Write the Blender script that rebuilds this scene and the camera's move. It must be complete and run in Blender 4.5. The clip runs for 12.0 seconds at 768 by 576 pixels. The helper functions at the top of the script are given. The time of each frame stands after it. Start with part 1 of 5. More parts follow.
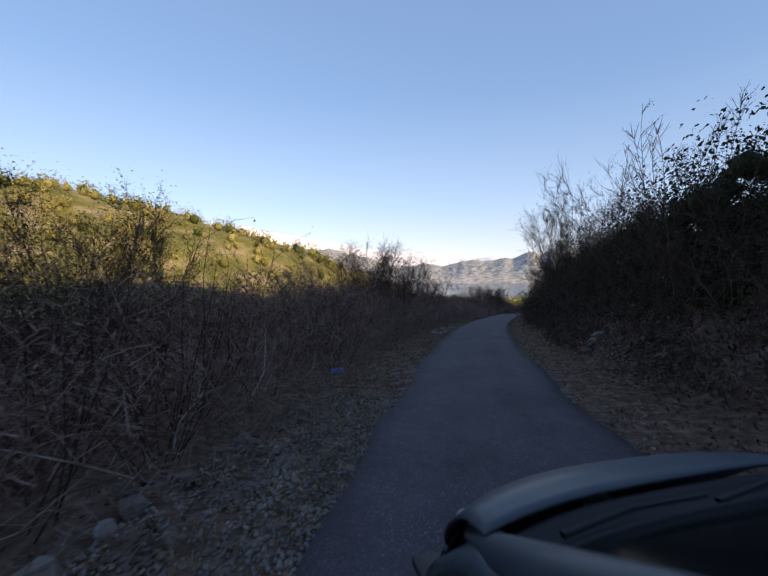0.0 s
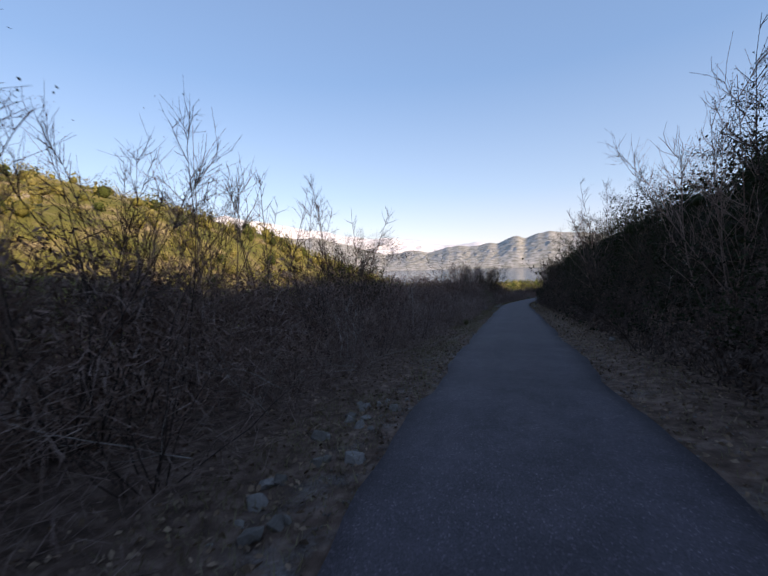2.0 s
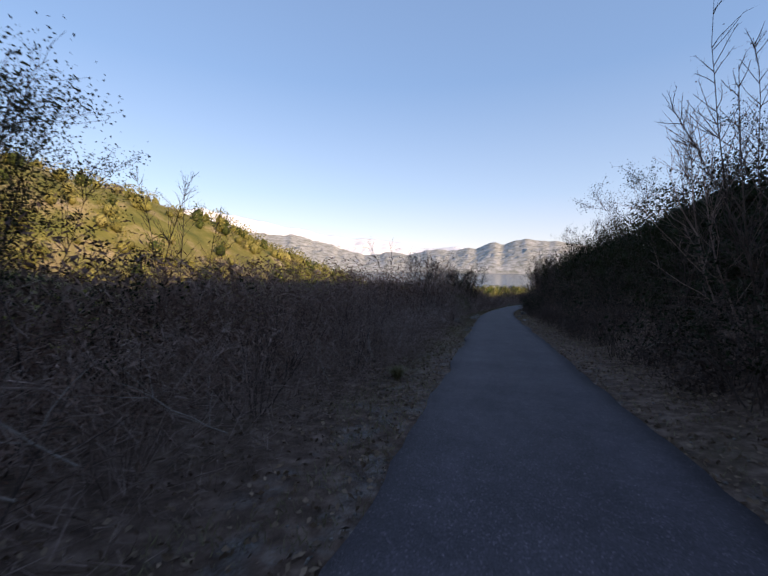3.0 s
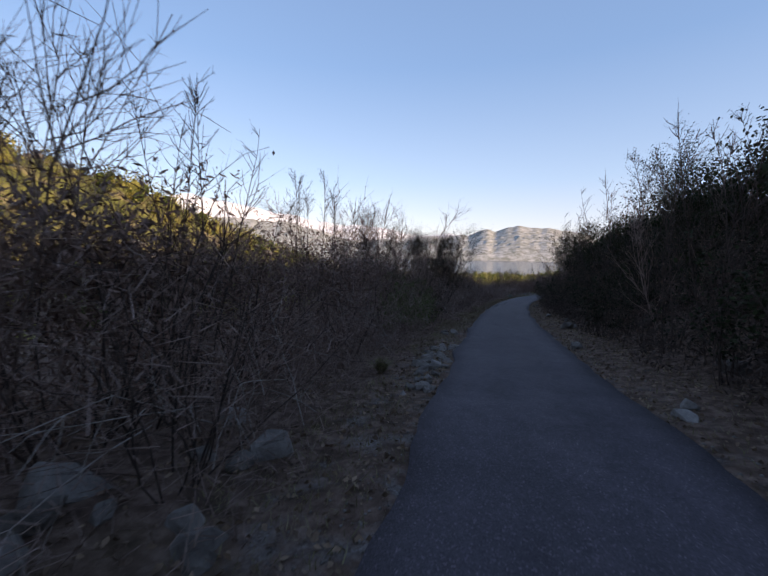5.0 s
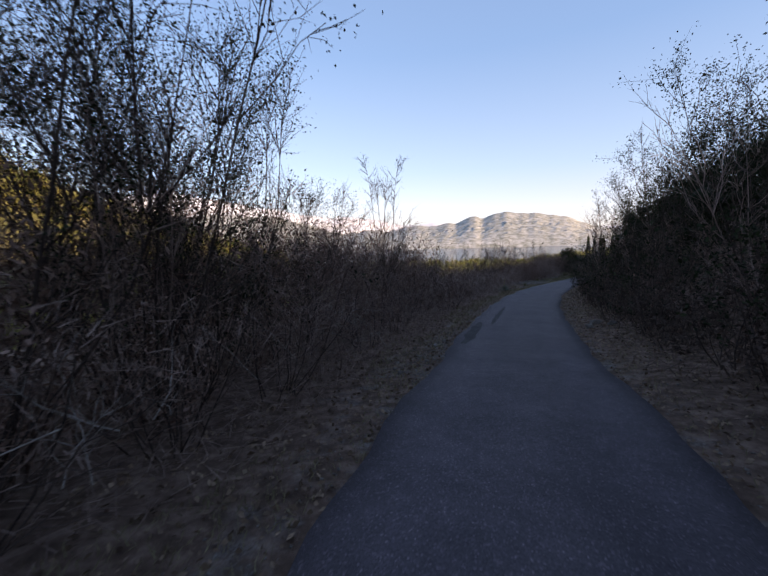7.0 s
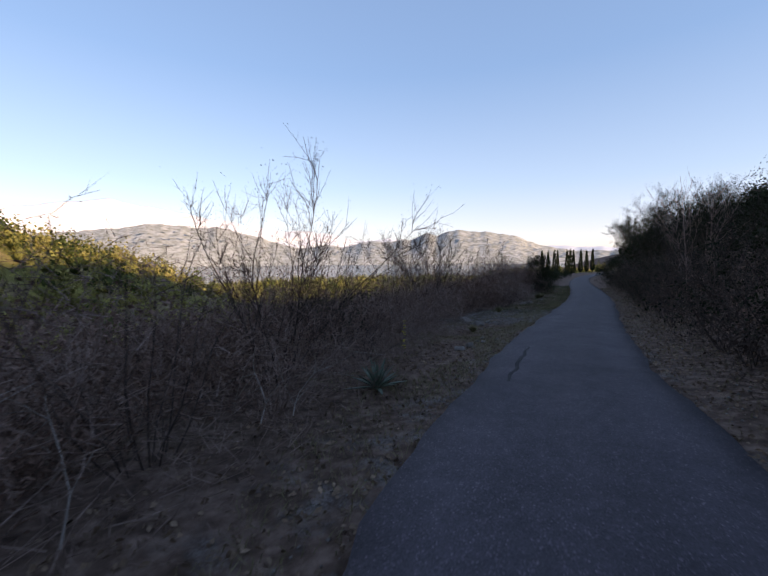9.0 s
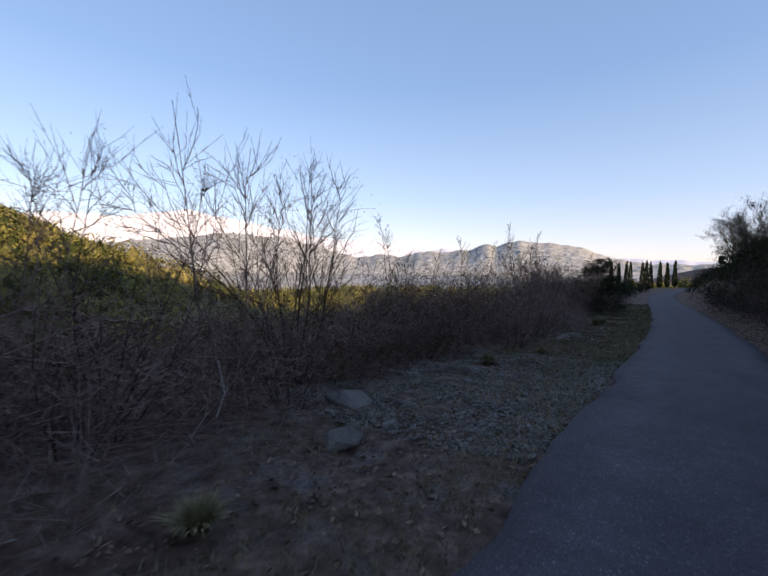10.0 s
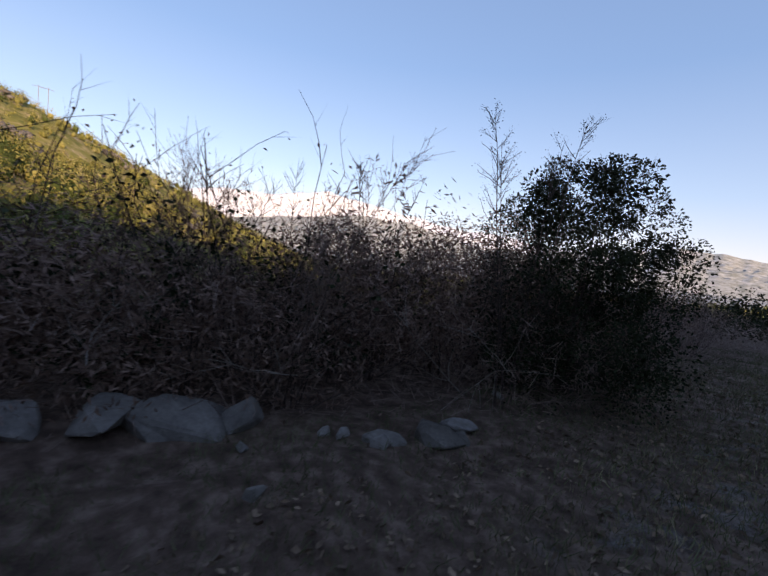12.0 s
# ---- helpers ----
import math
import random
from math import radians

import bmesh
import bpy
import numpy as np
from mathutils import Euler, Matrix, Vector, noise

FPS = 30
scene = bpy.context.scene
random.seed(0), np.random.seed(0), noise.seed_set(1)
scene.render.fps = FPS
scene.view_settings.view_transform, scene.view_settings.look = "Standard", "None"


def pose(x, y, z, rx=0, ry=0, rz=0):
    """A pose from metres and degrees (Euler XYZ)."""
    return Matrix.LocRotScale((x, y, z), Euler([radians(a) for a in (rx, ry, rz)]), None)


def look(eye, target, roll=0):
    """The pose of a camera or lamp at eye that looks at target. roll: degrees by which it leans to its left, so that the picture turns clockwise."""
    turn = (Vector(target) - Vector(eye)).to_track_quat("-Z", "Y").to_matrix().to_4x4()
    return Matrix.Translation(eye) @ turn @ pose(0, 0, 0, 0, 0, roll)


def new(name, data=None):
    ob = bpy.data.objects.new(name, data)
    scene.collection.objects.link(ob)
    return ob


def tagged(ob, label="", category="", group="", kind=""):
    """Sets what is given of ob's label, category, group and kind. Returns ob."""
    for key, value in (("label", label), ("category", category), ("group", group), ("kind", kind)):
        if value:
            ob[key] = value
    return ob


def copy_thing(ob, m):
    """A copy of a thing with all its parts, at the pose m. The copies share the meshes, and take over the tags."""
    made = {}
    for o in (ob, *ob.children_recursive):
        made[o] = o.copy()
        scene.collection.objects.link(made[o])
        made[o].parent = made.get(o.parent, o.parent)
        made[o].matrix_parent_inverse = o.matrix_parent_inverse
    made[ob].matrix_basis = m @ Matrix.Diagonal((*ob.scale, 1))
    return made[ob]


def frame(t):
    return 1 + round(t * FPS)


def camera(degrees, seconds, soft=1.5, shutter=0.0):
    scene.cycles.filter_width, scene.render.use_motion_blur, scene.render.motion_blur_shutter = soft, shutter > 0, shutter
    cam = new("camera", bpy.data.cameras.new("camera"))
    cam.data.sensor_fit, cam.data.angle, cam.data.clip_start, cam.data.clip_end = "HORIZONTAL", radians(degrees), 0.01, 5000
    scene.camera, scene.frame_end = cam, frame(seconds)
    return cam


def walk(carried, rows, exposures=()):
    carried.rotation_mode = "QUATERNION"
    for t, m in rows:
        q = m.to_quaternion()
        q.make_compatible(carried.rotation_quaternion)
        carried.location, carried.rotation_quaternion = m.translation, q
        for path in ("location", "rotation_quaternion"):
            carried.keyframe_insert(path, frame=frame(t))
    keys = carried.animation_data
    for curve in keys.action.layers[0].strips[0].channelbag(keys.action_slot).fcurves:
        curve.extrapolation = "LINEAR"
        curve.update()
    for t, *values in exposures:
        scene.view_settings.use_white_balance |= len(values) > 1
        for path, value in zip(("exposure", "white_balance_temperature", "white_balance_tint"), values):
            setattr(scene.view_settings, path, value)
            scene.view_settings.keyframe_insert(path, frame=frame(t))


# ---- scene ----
cam = camera(89.6, 12.0, soft=1.5, shutter=0.05)
PATH = [
    (0.0, pose(-0.526, -0.068, 1.710, 88.86, 0.20, 17.26)),
    (0.5, pose(-1.136, 6.164, 1.395, 89.01, 0.69, 17.03)),
    (1.0, pose(-1.587, 12.409, 1.073, 88.49, -0.41, 17.24)),
    (1.5, pose(-1.968, 18.658, 0.740, 87.37, -1.14, 16.49)),
    (2.0, pose(-2.140, 24.920, 0.391, 87.04, 1.60, 15.20)),
    (2.5, pose(-2.103, 31.185, 0.026, 87.20, 1.42, 12.61)),
    (2.7, pose(-2.044, 33.689, -0.125, 87.44, 0.20, 12.21)),
    (4.3, pose(-1.256, 53.685, -1.397, 85.25, -2.00, 12.18)),
    (4.5, pose(-1.118, 56.181, -1.566, 85.76, -2.44, 12.43)),
    (5.0, pose(-0.673, 62.416, -1.996, 85.27, -0.90, 10.98)),
    (5.5, pose(-0.032, 68.643, -2.443, 84.78, -1.22, 11.24)),
    (6.0, pose(0.584, 74.872, -2.907, 83.82, 0.47, 11.43)),
    (6.5, pose(1.348, 81.085, -3.386, 83.40, 0.30, 11.27)),
    (7.0, pose(2.075, 87.299, -3.851, 84.01, 1.48, 9.34)),
    (7.5, pose(2.917, 93.499, -4.287, 84.22, 1.31, 7.50)),
    (7.7, pose(3.298, 95.973, -4.450, 83.63, 0.98, 6.74)),
    (9.3, pose(8.029, 115.447, -5.462, 86.53, 0.50, 2.68)),
    (9.5, pose(8.911, 117.800, -5.571, 86.58, 0.17, 6.32)),
    (10.0, pose(11.376, 123.572, -5.846, 87.61, -0.74, 11.26)),
    (10.5, pose(13.955, 129.287, -6.102, 88.52, -0.09, 17.17)),
    (11.0, pose(16.361, 135.070, -6.319, 86.46, -3.82, 22.12)),
    (11.5, pose(19.012, 140.694, -6.495, 85.53, -6.28, 27.15)),
    (12.0, pose(21.505, 146.379, -6.631, 84.93, -6.60, 29.29)),
]
walk(cam, PATH, exposures=[(0.0, 0.84, 6910, 19), (4.5, 0.86, 7060, 21), (5.5, 0.94, 7110, 21), (7.0, 1.08, 7310, 23), (9.5, 0.95, 7160, 21), (10.2, 0.91, 7010, 21), (12.0, 0.9, 7160, 23)])

# ---- sky and sun ----
SUN_AZ, SUN_EL = 122.0, 15.0
world = bpy.data.worlds.new("sky")
scene.world = world
world.use_nodes = True
_nt = world.node_tree
_sky = _nt.nodes.new("ShaderNodeTexSky")
_sky.sky_type = "NISHITA"
_sky.sun_disc = False
_sky.sun_elevation, _sky.sun_rotation = radians(SUN_EL), radians(SUN_AZ)
_sky.altitude, _sky.air_density, _sky.dust_density, _sky.ozone_density = 100, 1.0, 0.25, 1.8
# thin haze over the clear sky: blue overhead, rosy white low down
_way = _nt.nodes.new("ShaderNodeTexCoord")
_split = _nt.nodes.new("ShaderNodeSeparateXYZ")
_nt.links.new(_way.outputs["Generated"], _split.inputs[0])
_haze = _nt.nodes.new("ShaderNodeValToRGB")
for _k in range(3):
    _haze.color_ramp.elements.new(0.5)
for _e, (_at, _c) in zip(_haze.color_ramp.elements, ((0.0, (3.75, 3.5, 4.15)), (0.06, (3.3, 3.5, 4.45)), (0.18, (2.1, 3.0, 4.35)), (0.42, (1.1, 2.1, 3.75)), (0.8, (0.95, 1.7, 3.1)))):
    _e.position, _e.color = _at, (*_c, 1)
_nt.links.new(_split.outputs["Z"], _haze.inputs["Fac"])
_veil = _nt.nodes.new("ShaderNodeMix")
_veil.data_type = "RGBA"
_veil.inputs[0].default_value = 0.6
_nt.links.new(_haze.outputs["Color"], _veil.inputs[7])
_nt.links.new(_sky.outputs["Color"], _veil.inputs[6])
_nt.links.new(_veil.outputs[2], _nt.nodes["Background"].inputs["Color"])
_nt.nodes["Background"].inputs["Strength"].default_value = 0.13
sun_data = bpy.data.lights.new("sun", "SUN")
sun_data.energy, sun_data.angle, sun_data.color = 3.2, radians(0.6), (1.0, 0.82, 0.58)
sun = new("sun", sun_data)
sun.matrix_world = look((math.sin(radians(SUN_AZ)) * 100, math.cos(radians(SUN_AZ)) * 100, math.tan(radians(SUN_EL)) * 100), (0, 0, 0))


# ---- materials ----
def mat(name, rough=0.8, metal=0.0, spec=0.3):
    m = bpy.data.materials.new(name)
    m.use_nodes = True
    b = m.node_tree.nodes["Principled BSDF"]
    b.inputs["Roughness"].default_value = rough
    b.inputs["Metallic"].default_value = metal
    b.inputs["Specular IOR Level"].default_value = spec
    return m, m.node_tree, b


def ramp(nt, source, stops):
    r = nt.nodes.new("ShaderNodeValToRGB")
    while len(r.color_ramp.elements) < len(stops):
        r.color_ramp.elements.new(0.5)
    for e, (at, c) in zip(r.color_ramp.elements, stops):
        e.position, e.color = at, (*c, 1)
    nt.links.new(source, r.inputs["Fac"])
    return r.outputs["Color"]


def noise_tex(nt, scale, detail=4.0, rough=0.6):
    geo = nt.nodes.new("ShaderNodeNewGeometry")
    n = nt.nodes.new("ShaderNodeTexNoise")
    n.inputs["Scale"].default_value, n.inputs["Detail"].default_value, n.inputs["Roughness"].default_value = scale, detail, rough
    nt.links.new(geo.outputs["Position"], n.inputs["Vector"])
    return n.outputs["Fac"]


def mix(nt, fac, a, b, how="MIX"):
    m = nt.nodes.new("ShaderNodeMix")
    m.data_type, m.blend_type = "RGBA", how
    if isinstance(fac, float):
        m.inputs[0].default_value = fac
    else:
        nt.links.new(fac, m.inputs[0])
    for v, k in ((a, 6), (b, 7)):
        if isinstance(v, tuple):
            m.inputs[k].default_value = (*v, 1)
        else:
            nt.links.new(v, m.inputs[k])
    return m.outputs[2]


def bump(nt, b, height, strength, dist):
    n = nt.nodes.new("ShaderNodeBump")
    n.inputs["Strength"].default_value, n.inputs["Distance"].default_value = strength, dist
    nt.links.new(height, n.inputs["Height"])
    nt.links.new(n.outputs["Normal"], b.inputs["Normal"])


def two_tone(name, dark, light, scale, fine, rough=0.85, spec=0.2, relief=0.5, depth=0.01, island=0.0, per_object=0.0):
    """A material with variation at two scales, and per piece where asked."""
    m, nt, b = mat(name, rough, 0.0, spec)
    coarse = noise_tex(nt, scale)
    small = noise_tex(nt, fine, 3.0, 0.7)
    col = ramp(nt, coarse, [(0.3, dark), (0.7, light)])
    col = mix(nt, 0.7, col, ramp(nt, small, [(0.3, (0.55, 0.55, 0.55)), (0.7, (1.0, 1.0, 1.0))]), "MULTIPLY")
    for amount, node, out in ((island, "ShaderNodeNewGeometry", "Random Per Island"), (per_object, "ShaderNodeObjectInfo", "Random")):
        if amount:
            g = nt.nodes.new(node)
            lo = 1.0 - amount
            col = mix(nt, 1.0, col, ramp(nt, g.outputs[out], [(0.0, (lo, lo * 0.98, lo * 0.95)), (1.0, (1.0, 1.0, 1.0))]), "MULTIPLY")
    nt.links.new(col, b.inputs["Base Color"])
    if relief:
        bump(nt, b, small, relief, depth)
    return m


BARK = two_tone("grey_brown_bark", (0.29, 0.185, 0.152), (0.54, 0.385, 0.325), 3.0, 60.0, island=0.5, per_object=0.25)
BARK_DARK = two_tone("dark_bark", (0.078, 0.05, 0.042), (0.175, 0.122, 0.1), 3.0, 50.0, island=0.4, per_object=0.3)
BARK_PALE = two_tone("pale_dead_wood", (0.26, 0.213, 0.184), (0.48, 0.41, 0.357), 4.0, 50.0, island=0.3)
DRY_LEAF = two_tone("withered_leaf", (0.27, 0.163, 0.126), (0.5, 0.315, 0.245), 2.0, 30.0, island=0.6, per_object=0.3, relief=0)
GREEN_LEAF = two_tone("lime_green_leaf", (0.085, 0.13, 0.024), (0.19, 0.235, 0.055), 1.5, 30.0, rough=0.6, island=0.5, relief=0)
EVERGREEN = two_tone("evergreen_leaf", (0.026, 0.034, 0.014), (0.058, 0.068, 0.026), 1.5, 30.0, rough=0.75, spec=0.12, island=0.55, per_object=0.3, relief=0)
GRASS = two_tone("dry_grass", (0.18, 0.16, 0.075), (0.44, 0.375, 0.205), 0.8, 20.0, island=0.5, relief=0)
GREEN_GRASS = two_tone("green_grass", (0.09, 0.105, 0.045), (0.22, 0.225, 0.11), 0.8, 20.0, island=0.5, relief=0)
STONE = two_tone("grey_limestone", (0.165, 0.142, 0.128), (0.38, 0.338, 0.308), 2.5, 25.0, rough=0.9, relief=0.8, depth=0.02, island=0.35, per_object=0.25)
LITTER = two_tone("fallen_leaf", (0.12, 0.075, 0.052), (0.48, 0.325, 0.22), 2.0, 30.0, island=0.6, relief=0)
AGAVE = two_tone("agave_leaf", (0.1, 0.14, 0.1), (0.2, 0.25, 0.19), 3.0, 30.0, rough=0.5, relief=0.2)
TAR = two_tone("fresh_tar", (0.03, 0.027, 0.029), (0.06, 0.054, 0.057), 3.0, 60.0, rough=0.85, spec=0.15, relief=0.4)
CONIFER = two_tone("cypress_foliage", (0.02, 0.032, 0.012), (0.05, 0.065, 0.022), 1.0, 10.0, island=0.5, relief=0)


def hill_leaf_material(name, dark, mid, light):
    m, nt, b = mat(name, 0.85, 0.0, 0.1)
    g = nt.nodes.new("ShaderNodeNewGeometry")
    col = ramp(nt, noise_tex(nt, 0.11, 5.0, 0.7), [(0.34, dark), (0.5, mid), (0.66, light)])
    col = mix(nt, 1.0, col, ramp(nt, g.outputs["Random Per Island"], [(0.0, (0.5, 0.52, 0.5)), (1.0, (1.0, 1.0, 1.0))]), "MULTIPLY")
    nt.links.new(col, b.inputs["Base Color"])
    bump(nt, b, noise_tex(nt, 1.6, 5.0, 0.75), 1.0, 0.9)
    return m


HILL_LEAF = hill_leaf_material("hillside_foliage", (0.24, 0.235, 0.065), (0.46, 0.4, 0.115), (0.6, 0.5, 0.2))
HILL_DARK = hill_leaf_material("hillside_evergreen", (0.07, 0.095, 0.028), (0.14, 0.165, 0.045), (0.22, 0.23, 0.07))
HILL_BARE = hill_leaf_material("hillside_bare_twigs", (0.25, 0.19, 0.11), (0.4, 0.31, 0.17), (0.52, 0.42, 0.25))


def ground_material():
    m, nt, b = mat("litter_and_soil", 0.95, 0.0, 0.1)
    big, mid, fine = noise_tex(nt, 0.35, 4.0), noise_tex(nt, 5.0, 5.0), noise_tex(nt, 38.0, 4.0, 0.75)
    soil = ramp(nt, mid, [(0.3, (0.066, 0.042, 0.032)), (0.5, (0.14, 0.09, 0.068)), (0.72, (0.27, 0.182, 0.143))])
    grass = ramp(nt, fine, [(0.3, (0.04, 0.045, 0.015)), (0.7, (0.13, 0.125, 0.05))])
    col = mix(nt, ramp(nt, big, [(0.55, (0, 0, 0)), (0.75, (0.22, 0.22, 0.22))]), soil, grass)
    hill = nt.nodes.new("ShaderNodeAttribute")
    hill.attribute_name = "slope_cover"
    dry = ramp(nt, noise_tex(nt, 0.12, 6.0, 0.7), [(0.3, (0.1, 0.11, 0.03)), (0.5, (0.2, 0.18, 0.05)), (0.62, (0.34, 0.26, 0.13)), (0.74, (0.52, 0.46, 0.38))])
    col = mix(nt, hill.outputs["Fac"], col, dry)
    gr = nt.nodes.new("ShaderNodeAttribute")
    gr.attribute_name = "gravel"
    v = nt.nodes.new("ShaderNodeTexVoronoi")
    v.inputs["Scale"].default_value = 48.0
    geo = nt.nodes.new("ShaderNodeNewGeometry")
    nt.links.new(geo.outputs["Position"], v.inputs["Vector"])
    stones = ramp(nt, v.outputs["Color"], [(0.1, (0.07, 0.065, 0.062)), (0.9, (0.34, 0.325, 0.315))])
    cover = nt.nodes.new("ShaderNodeMath")
    cover.operation = "MULTIPLY"
    nt.links.new(gr.outputs["Fac"], cover.inputs[0])
    nt.links.new(ramp(nt, noise_tex(nt, 2.2, 4.0), [(0.5, (0, 0, 0)), (0.72, (0.6, 0.6, 0.6))]), cover.inputs[1])
    col = mix(nt, cover.outputs[0], col, stones)
    nt.links.new(col, b.inputs["Base Color"])
    bump(nt, b, fine, 0.9, 0.04)
    return m


def asphalt_material():
    m, nt, b = mat("worn_asphalt", 0.8, 0.0, 0.35)
    stain, patch = noise_tex(nt, 0.8, 5.0, 0.65), noise_tex(nt, 5.0, 5.0)
    v = nt.nodes.new("ShaderNodeTexVoronoi")
    v.inputs["Scale"].default_value = 75.0
    geo = nt.nodes.new("ShaderNodeNewGeometry")
    nt.links.new(geo.outputs["Position"], v.inputs["Vector"])
    col = ramp(nt, stain, [(0.3, (0.056, 0.046, 0.053)), (0.7, (0.094, 0.078, 0.089))])
    col = mix(nt, 0.5, col, ramp(nt, patch, [(0.35, (0.6, 0.6, 0.6)), (0.7, (1.1, 1.1, 1.1))]), "MULTIPLY")
    col = mix(nt, 0.65, col, ramp(nt, v.outputs["Color"], [(0.1, (0.5, 0.5, 0.5)), (0.78, (1.1, 1.1, 1.1)), (0.93, (3.2, 3.1, 3.0))]), "MULTIPLY")
    across = nt.nodes.new("ShaderNodeAttribute")
    across.attribute_name = "across"
    worn = ramp(nt, across.outputs["Fac"], [(0.0, (0.8, 0.77, 0.76)), (0.2, (1.12, 1.11, 1.13)), (0.34, (0.88, 0.88, 0.9)), (0.5, (1.0, 0.99, 1.0)), (0.66, (0.86, 0.86, 0.88)), (0.8, (1.1, 1.09, 1.12)), (1.0, (0.74, 0.72, 0.7))])
    col = mix(nt, ramp(nt, noise_tex(nt, 1.3, 3.0), [(0.3, (0.45, 0.45, 0.45)), (0.7, (1.0, 1.0, 1.0))]), col, mix(nt, 1.0, col, worn, "MULTIPLY"))
    nt.links.new(col, b.inputs["Base Color"])
    bump(nt, b, v.outputs["Distance"], 0.6, 0.008)
    return m


def mountain_material(name, veg, rock, scale):
    m, nt, b = mat(name, 0.95, 0.0, 0.05)
    col = ramp(nt, noise_tex(nt, scale, 8.0, 0.7), [(0.38, veg), (0.52, tuple((p + q) / 2 for p, q in zip(veg, rock))), (0.64, rock)])
    nt.links.new(col, b.inputs["Base Color"])
    return m


def water_material():
    m, nt, b = mat("lake_water", 0.12, 0.0, 0.5)
    b.inputs["Base Color"].default_value = (0.03, 0.06, 0.1, 1)
    bump(nt, b, noise_tex(nt, 0.3, 3.0), 0.15, 0.3)
    return m


GROUND, ASPHALT, WATER = ground_material(), asphalt_material(), water_material()
# scrub and rock tones, lifted a little to hold the haze over the lake
RIDGE = mountain_material("scrub_and_limestone", (0.27, 0.265, 0.215), (0.6, 0.565, 0.525), 0.022)
# near-white rock: the distance haze is put into its base colour
RANGE = mountain_material("hazed_far_rock", (0.7, 0.7, 0.74), (0.84, 0.82, 0.84), 0.005)


# ---- geometry helpers ----
class Geo:
    """Collects points and triangles."""

    def __init__(self):
        self.v, self.f, self.n = [], [], 0

    def add(self, verts, faces):
        self.v.append(np.asarray(verts, float).reshape(-1, 3))
        self.f.append(np.asarray(faces, int).reshape(-1, 3) + self.n)
        self.n += len(self.v[-1])

    def arrays(self):
        return np.concatenate(self.v), np.concatenate(self.f)

    def mesh(self, name, material, smooth=False):
        return mesh_of(name, *self.arrays(), material, smooth)


def mesh_of(name, v, f, material, smooth=False):
    me = bpy.data.meshes.new(name)
    me.vertices.add(len(v))
    me.vertices.foreach_set("co", np.asarray(v, np.float32).ravel())
    me.loops.add(len(f) * 3)
    me.loops.foreach_set("vertex_index", np.asarray(f, np.int32).ravel())
    me.polygons.add(len(f))
    me.polygons.foreach_set("loop_start", np.arange(0, len(f) * 3, 3, dtype=np.int32))
    me.polygons.foreach_set("loop_total", np.full(len(f), 3, np.int32))
    me.update(calc_edges=True)
    if smooth:
        me.polygons.foreach_set("use_smooth", np.ones(len(f), bool))
    me.materials.append(material)
    return me


def unit(v):
    return v / (np.linalg.norm(v) + 1e-9)


def tube(geo, pts, radii, sides=3):
    pts = np.asarray(pts, float)
    n = len(pts)
    t = np.gradient(pts, axis=0)
    t /= np.linalg.norm(t, axis=1)[:, None] + 1e-9
    ref = np.array([0.31, 0.95, 0.02]) if abs(t[0][2]) > 0.7 else np.array([0.05, 0.1, 1.0])
    a = np.cross(t, ref)
    a /= np.linalg.norm(a, axis=1)[:, None] + 1e-9
    b = np.cross(t, a)
    ang = np.arange(sides) * 2 * math.pi / sides
    ring = pts[:, None, :] + np.asarray(radii)[:, None, None] * (np.cos(ang)[None, :, None] * a[:, None, :] + np.sin(ang)[None, :, None] * b[:, None, :])
    f = []
    for i in range(n - 1):
        for k in range(sides):
            p, q = i * sides + k, i * sides + (k + 1) % sides
            f += [(p, q, p + sides), (q, q + sides, p + sides)]
    geo.add(ring.reshape(-1, 3), f)


def spike(geo, p, d, length, r):
    """A single twig end: a three-sided point."""
    d = unit(d)
    a = unit(np.cross(d, (0.3, 0.2, 0.9)))
    b = np.cross(d, a)
    ring = [p + r * (math.cos(k) * a + math.sin(k) * b) for k in (0, 2.1, 4.2)]
    geo.add(ring + [p + d * length], [(0, 1, 3), (1, 2, 3), (2, 0, 3)])


def leaf(geo, p, d, size, rng):
    """A folded leaf blade."""
    d = unit(d)
    side = unit(np.cross(d, rng.normal(size=3)))
    up = np.cross(side, d) * size * 0.12
    w = size * 0.3
    geo.add([p, p + d * size * 0.5 + side * w + up, p + d * size, p + d * size * 0.5 - side * w + up], [(0, 1, 2), (0, 2, 3)])


def grow(rng, p, d, length, n, wander, lift):
    """A wandering line of n + 1 points."""
    pts, d, step = [p], unit(d), length / n
    for _ in range(n):
        d = unit(d + rng.normal(size=3) * wander + np.array((0, 0, lift)))
        p = p + d * step
        pts.append(p)
    return np.array(pts)


def side_way(rng, along, spread):
    """A way that leaves a stem at an angle."""
    r = unit(np.cross(along, rng.normal(size=3)))
    return unit(along * math.cos(spread) + r * math.sin(spread))


